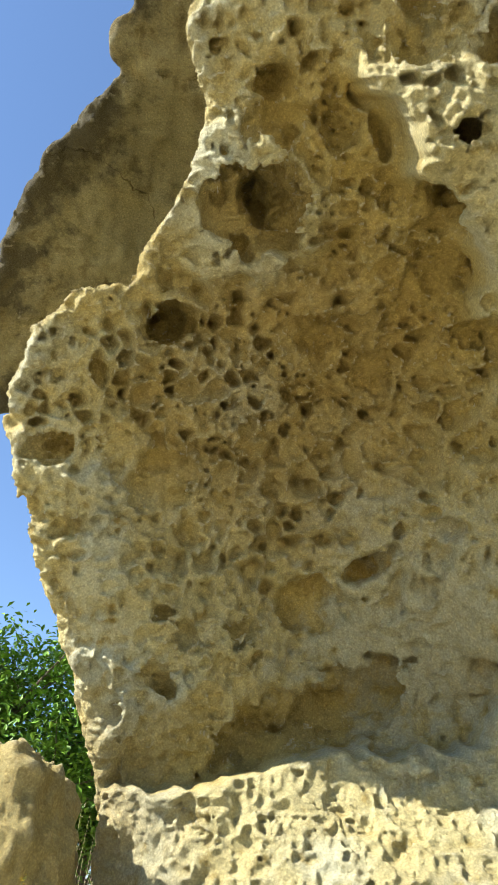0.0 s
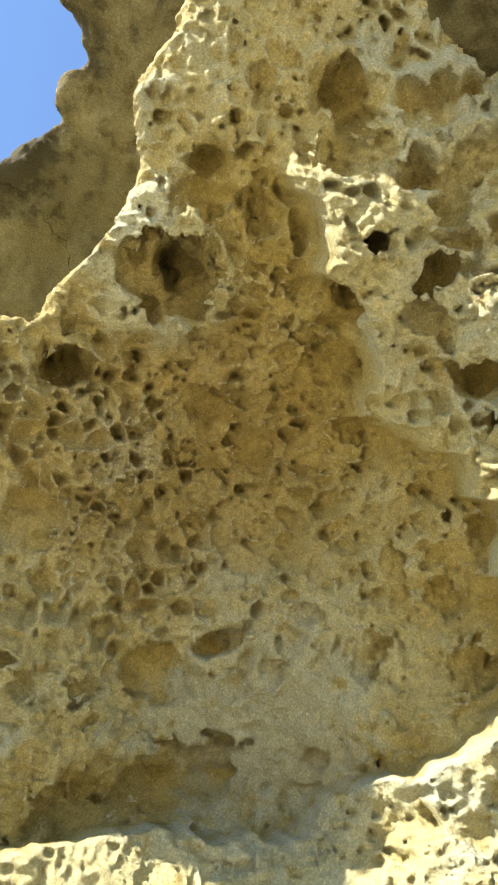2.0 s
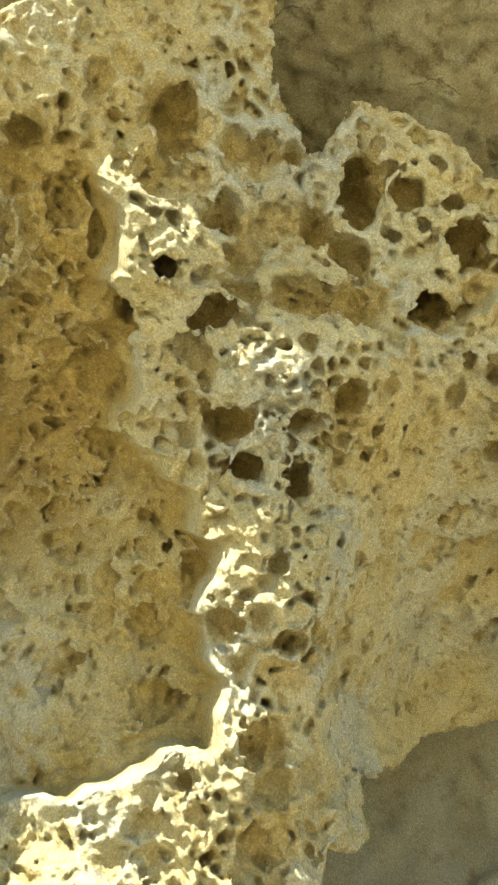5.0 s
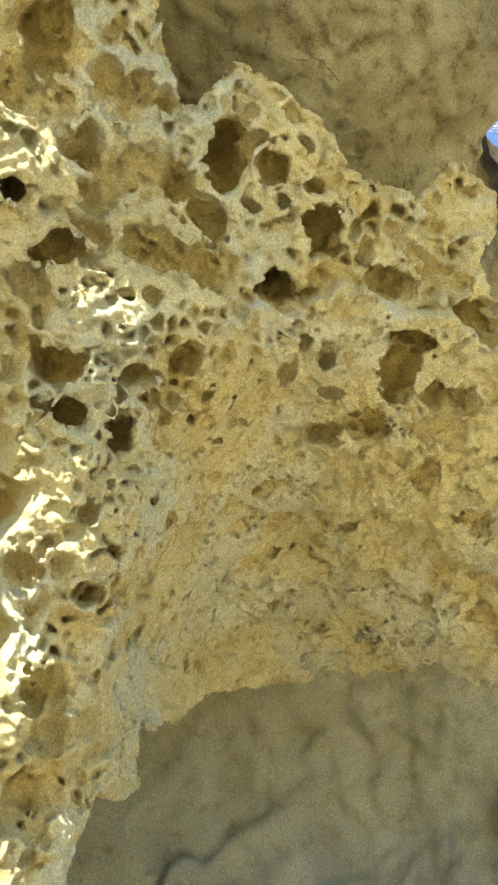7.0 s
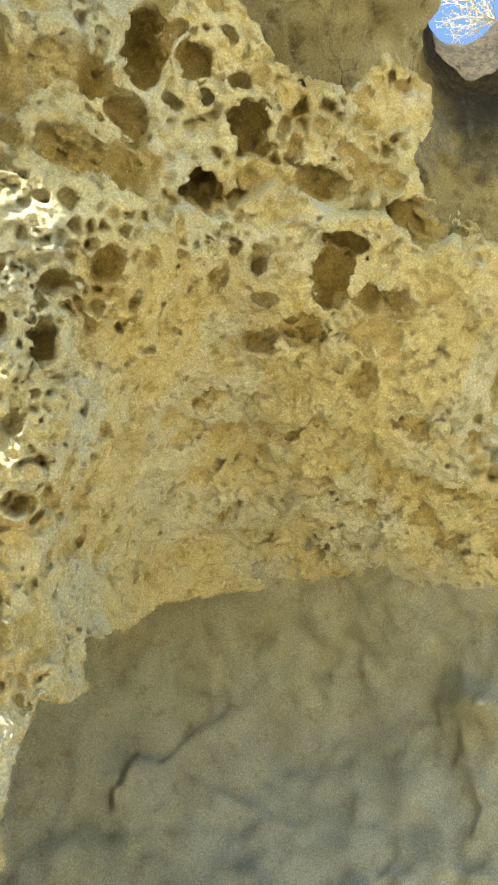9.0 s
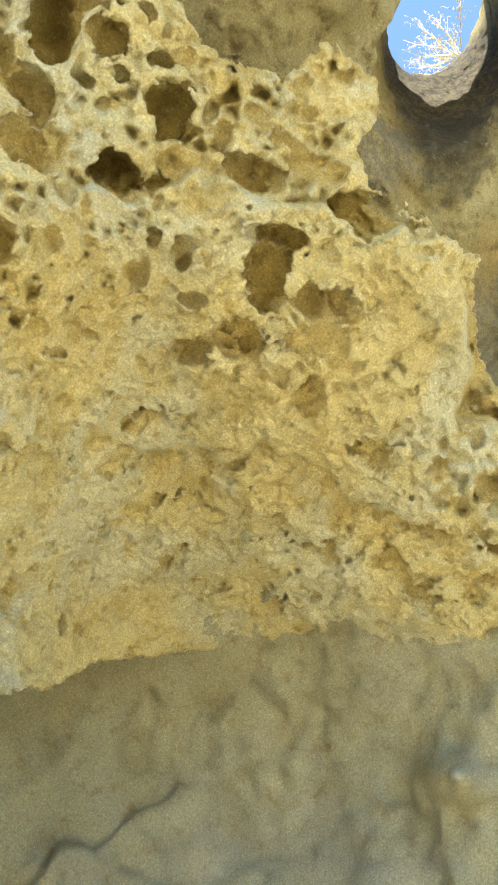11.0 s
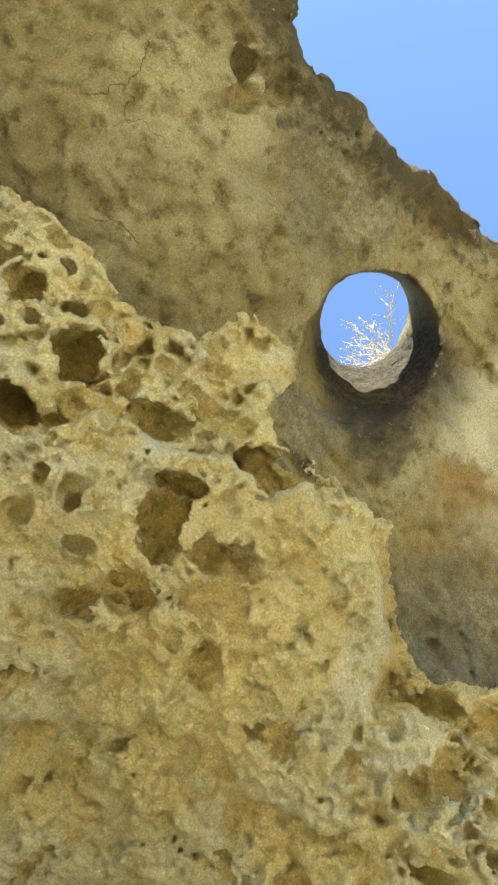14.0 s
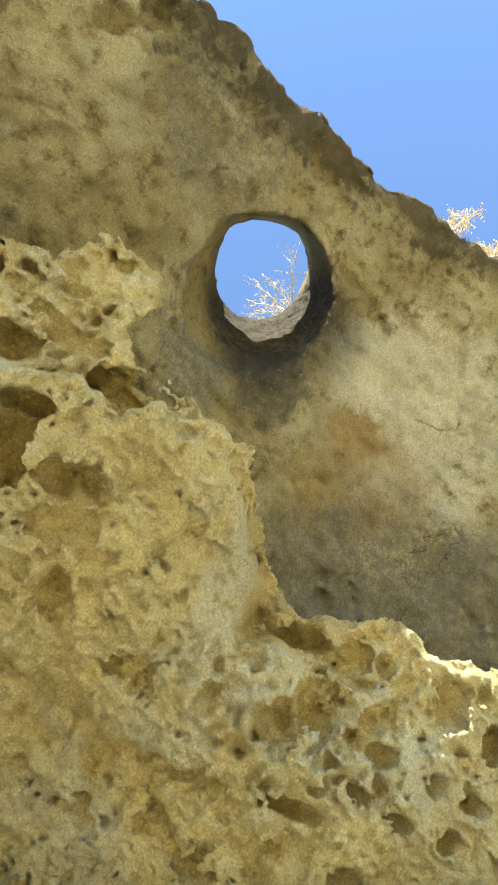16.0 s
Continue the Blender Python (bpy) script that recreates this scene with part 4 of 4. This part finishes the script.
def leafy_tree(x, y, height, spread, dice, label):
    z = ground_height(x, y) - 0.1
    tree = tagged(new("leafy_tree"), label, "tree")
    tree.location = (x, y, z)
    bm = bmesh.new()
    stem = bent((0, 0, 0), (0.05, 0, 1), height * 0.55, dice, 0.1, 6)
    tube(bm, stem, 0.13, 0.06, 8)
    part("trunk", bm, BARK, tree)
    tips = []
    for k in range(16):
        a = k * 2.4
        bm = bmesh.new()
        lift = dice.uniform(0.1, 1.2)
        limb = bent(stem[2 + k % 5], (math.cos(a), math.sin(a), lift), dice.uniform(0.6, 1.0) * spread, dice, 0.22, 6)
        tube(bm, limb, 0.045, 0.012, 5)
        for s in range(7):
            twig = bent(limb[dice.randrange(2, 7)], (dice.uniform(-1, 1), dice.uniform(-1, 1), dice.uniform(-0.2, 1)), spread * 0.42, dice, 0.3, 4)
            tube(bm, twig, 0.010, 0.003, 3)
            tips += twig[1:]
        tips += limb[3:]
        part("limb", bm, BARK, tree)
    bm = bmesh.new()
    for _ in range(17000):
        p = dice.choice(tips) + Vector([dice.gauss(0, 0.16) for _ in range(3)])
        way = Vector((dice.uniform(-1, 1), dice.uniform(-1, 1), dice.uniform(-0.9, 0.4)))
        long = dice.uniform(0.07, 0.13)
        leaf(bm, p, way, Vector((dice.uniform(-0.6, 0.6), dice.uniform(-0.6, 0.6), 1)), long, long * 0.5)
    tagged(part("crown", bm, LEAF, tree), kind="stuff")
    return tree


leafy_tree(-3.7, 9.6, 4.9, 1.9, random.Random(3), "bushy green tree with small bright leaves behind the boulder")
leafy_tree(-5.6, 12.2, 5.6, 2.2, random.Random(8), "dense green tree standing behind another tree")
leafy_tree(-2.6, 10.9, 3.4, 1.5, random.Random(9), "low dark green bush in the shade beside the cliff")


def boulder(x, y, wide, deep, top, seed, label):
    bottom = ground_height(x, y) - 0.5
    bm = bmesh.new()
    bmesh.ops.create_icosphere(bm, subdivisions=6, radius=1)
    for v in bm.verts:
        p = v.co.copy()
        n1 = noise.noise(p * 1.1 + Vector((seed, 0, 0)))
        n2 = noise.noise(p * 3.3 + Vector((0, seed, 0)))
        n3 = noise.noise(p * 9.0 + Vector((0, 0, seed)))
        n4 = noise.noise(p * 24.0)
        flat = max(abs(p.x), abs(p.y), abs(p.z))
        p = p * (0.55 + 0.45 / flat) * (1 + 0.16 * n1 + 0.11 * n2 + 0.06 * n3 + 0.03 * n4)
        v.co = (p.x * wide, p.y * deep, p.z * (top - bottom) / 2)
    for f in bm.faces:
        f.smooth = True
    me = bpy.data.meshes.new("boulder")
    bm.to_mesh(me)
    me.materials.append(HONEY)
    ob = tagged(new("boulder", me), label, "boulder")
    ob.location = (x, y, (top + bottom) / 2)
    return ob


boulder(-1.98, 5.75, 0.66, 0.62, 2.98, 4.0, "large rough ochre limestone boulder on a grassy bank")


def weed(x, y, height, dice, label):
    z = ground_height(x, y) - 0.03
    root = tagged(new("flowering_weed"), label, "plant", "weeds on the bank")
    root.location = (x, y, z)
    bm, blooms = bmesh.new(), bmesh.new()
    for k in range(dice.randrange(3, 6)):
        stalk = bent((dice.uniform(-0.03, 0.03), dice.uniform(-0.03, 0.03), 0), (dice.uniform(-0.25, 0.25), dice.uniform(-0.25, 0.25), 1), height * dice.uniform(0.75, 1.1), dice, 0.08, 7)
        tube(bm, stalk, 0.005, 0.002, 4)
        for q in stalk[2:]:
            for _ in range(2):
                way = Vector((dice.uniform(-1, 1), dice.uniform(-1, 1), dice.uniform(0.1, 0.9)))
                leaf(bm, q, way, Vector((0, 0, 1)), dice.uniform(0.03, 0.07), 0.012)
        for q in stalk[5:]:
            for _ in range(7):
                o = q + Vector([dice.gauss(0, 0.015) for _ in range(3)])
                for a in range(4):
                    leaf(blooms, o, Vector((math.cos(a * 1.57), math.sin(a * 1.57), 0.4)), Vector((0, 0, 1)), 0.010, 0.007)
    part("stem", bm, GREEN_STEM, root)
    tagged(part("flowers", blooms, BLOOM, root, "small yellow flowers"), kind="stuff")
    return root


d4 = random.Random(21)
for x, y, h in ((-1.22, 4.42, 1.15), (-1.05, 4.55, 1.10), (-1.34, 4.7, 1.05), (-1.12, 4.25, 1.1)):
    weed(x, y, h, d4, "thin green weed with small yellow flowers on the bank")


def grass_tuft(x, y, height, dice, label):
    z = ground_height(x, y) - 0.03
    tuft = tagged(new("dry_grass_tuft"), label, "grass", "dry grass beside the rock")
    tuft.location = (x, y, z)
    bm, ears = bmesh.new(), bmesh.new()
    for _ in range(26):
        blade = bent((dice.gauss(0, 0.06), dice.gauss(0, 0.06), 0), (dice.uniform(-0.4, 0.4), dice.uniform(-0.4, 0.4), 1), height * dice.uniform(0.5, 1.1), dice, 0.07, 6)
        tube(bm, blade, 0.003, 0.001, 3)
        if dice.random() < 0.5:
            for _ in range(12):
                o = blade[-1] + Vector((dice.gauss(0, 0.012), dice.gauss(0, 0.012), dice.uniform(-0.07, 0.04)))
                leaf(ears, o, Vector((dice.uniform(-1, 1), dice.uniform(-1, 1), 1)), Vector((1, 0, 0)), 0.03, 0.012)
    tagged(part("blades", bm, STRAW, tuft), kind="stuff")
    tagged(part("seed_heads", ears, SEED, tuft, "pale dry seed heads"), kind="stuff")
    return tuft


for x, y, h in ((-1.50, 6.9, 1.2), (-1.75, 7.3, 1.5), (-1.35, 7.1, 1.0), (-1.9, 7.0, 1.3), (-1.6, 6.5, 0.8)):
    grass_tuft(x, y, h, d4, "tall dry grass with pale seed heads beside the rock")


def dry_shrub(spot_at, way, size, dice, label):
    shrub = tagged(new("dry_shrub"), label, "shrub")
    shrub.location = spot_at
    buds = bmesh.new()
    for k in range(7):
        bm = bmesh.new()
        lean = Vector(way) + Vector([dice.uniform(-0.7, 0.7) for _ in range(3)])
        limb = bent((0, 0, 0), lean, size * dice.uniform(0.6, 1.0), dice, 0.2, 6)
        tube(bm, limb, 0.012, 0.004, 4)
        for q in limb[1:]:
            for _ in range(3):
                twig = bent(q, lean + Vector([dice.uniform(-1, 1) for _ in range(3)]), size * 0.28, dice, 0.3, 3)
                tube(bm, twig, 0.005, 0.002, 3)
                for e in twig[1:]:
                    leaf(buds, e, Vector([dice.uniform(-1, 1) for _ in range(3)]), Vector((0, 0, 1)), 0.05, 0.02)
        part("branch", bm, STRAW, shrub)
    tagged(part("leaves", buds, SEED, shrub, "small pale dry leaves"), kind="stuff")
    return shrub


dry_shrub(CENTRE + way_of(0.352, 0.432) * 12.3, (-0.45, 0.25, 0.85), 1.0, random.Random(31), "pale leafy shrub seen through the round window of the cliff")
dry_shrub(CENTRE + way_of(0.512, 0.570) * 11.6, (-0.1, -0.3, 1.0), 0.75, random.Random(37), "bare dry shrub growing on the crest of the cliff")
dry_shrub(CENTRE + way_of(0.575, 0.560) * 11.9, (0.1, -0.2, 1.0), 0.45, random.Random(41), "small bare dry shrub on the crest of the cliff")
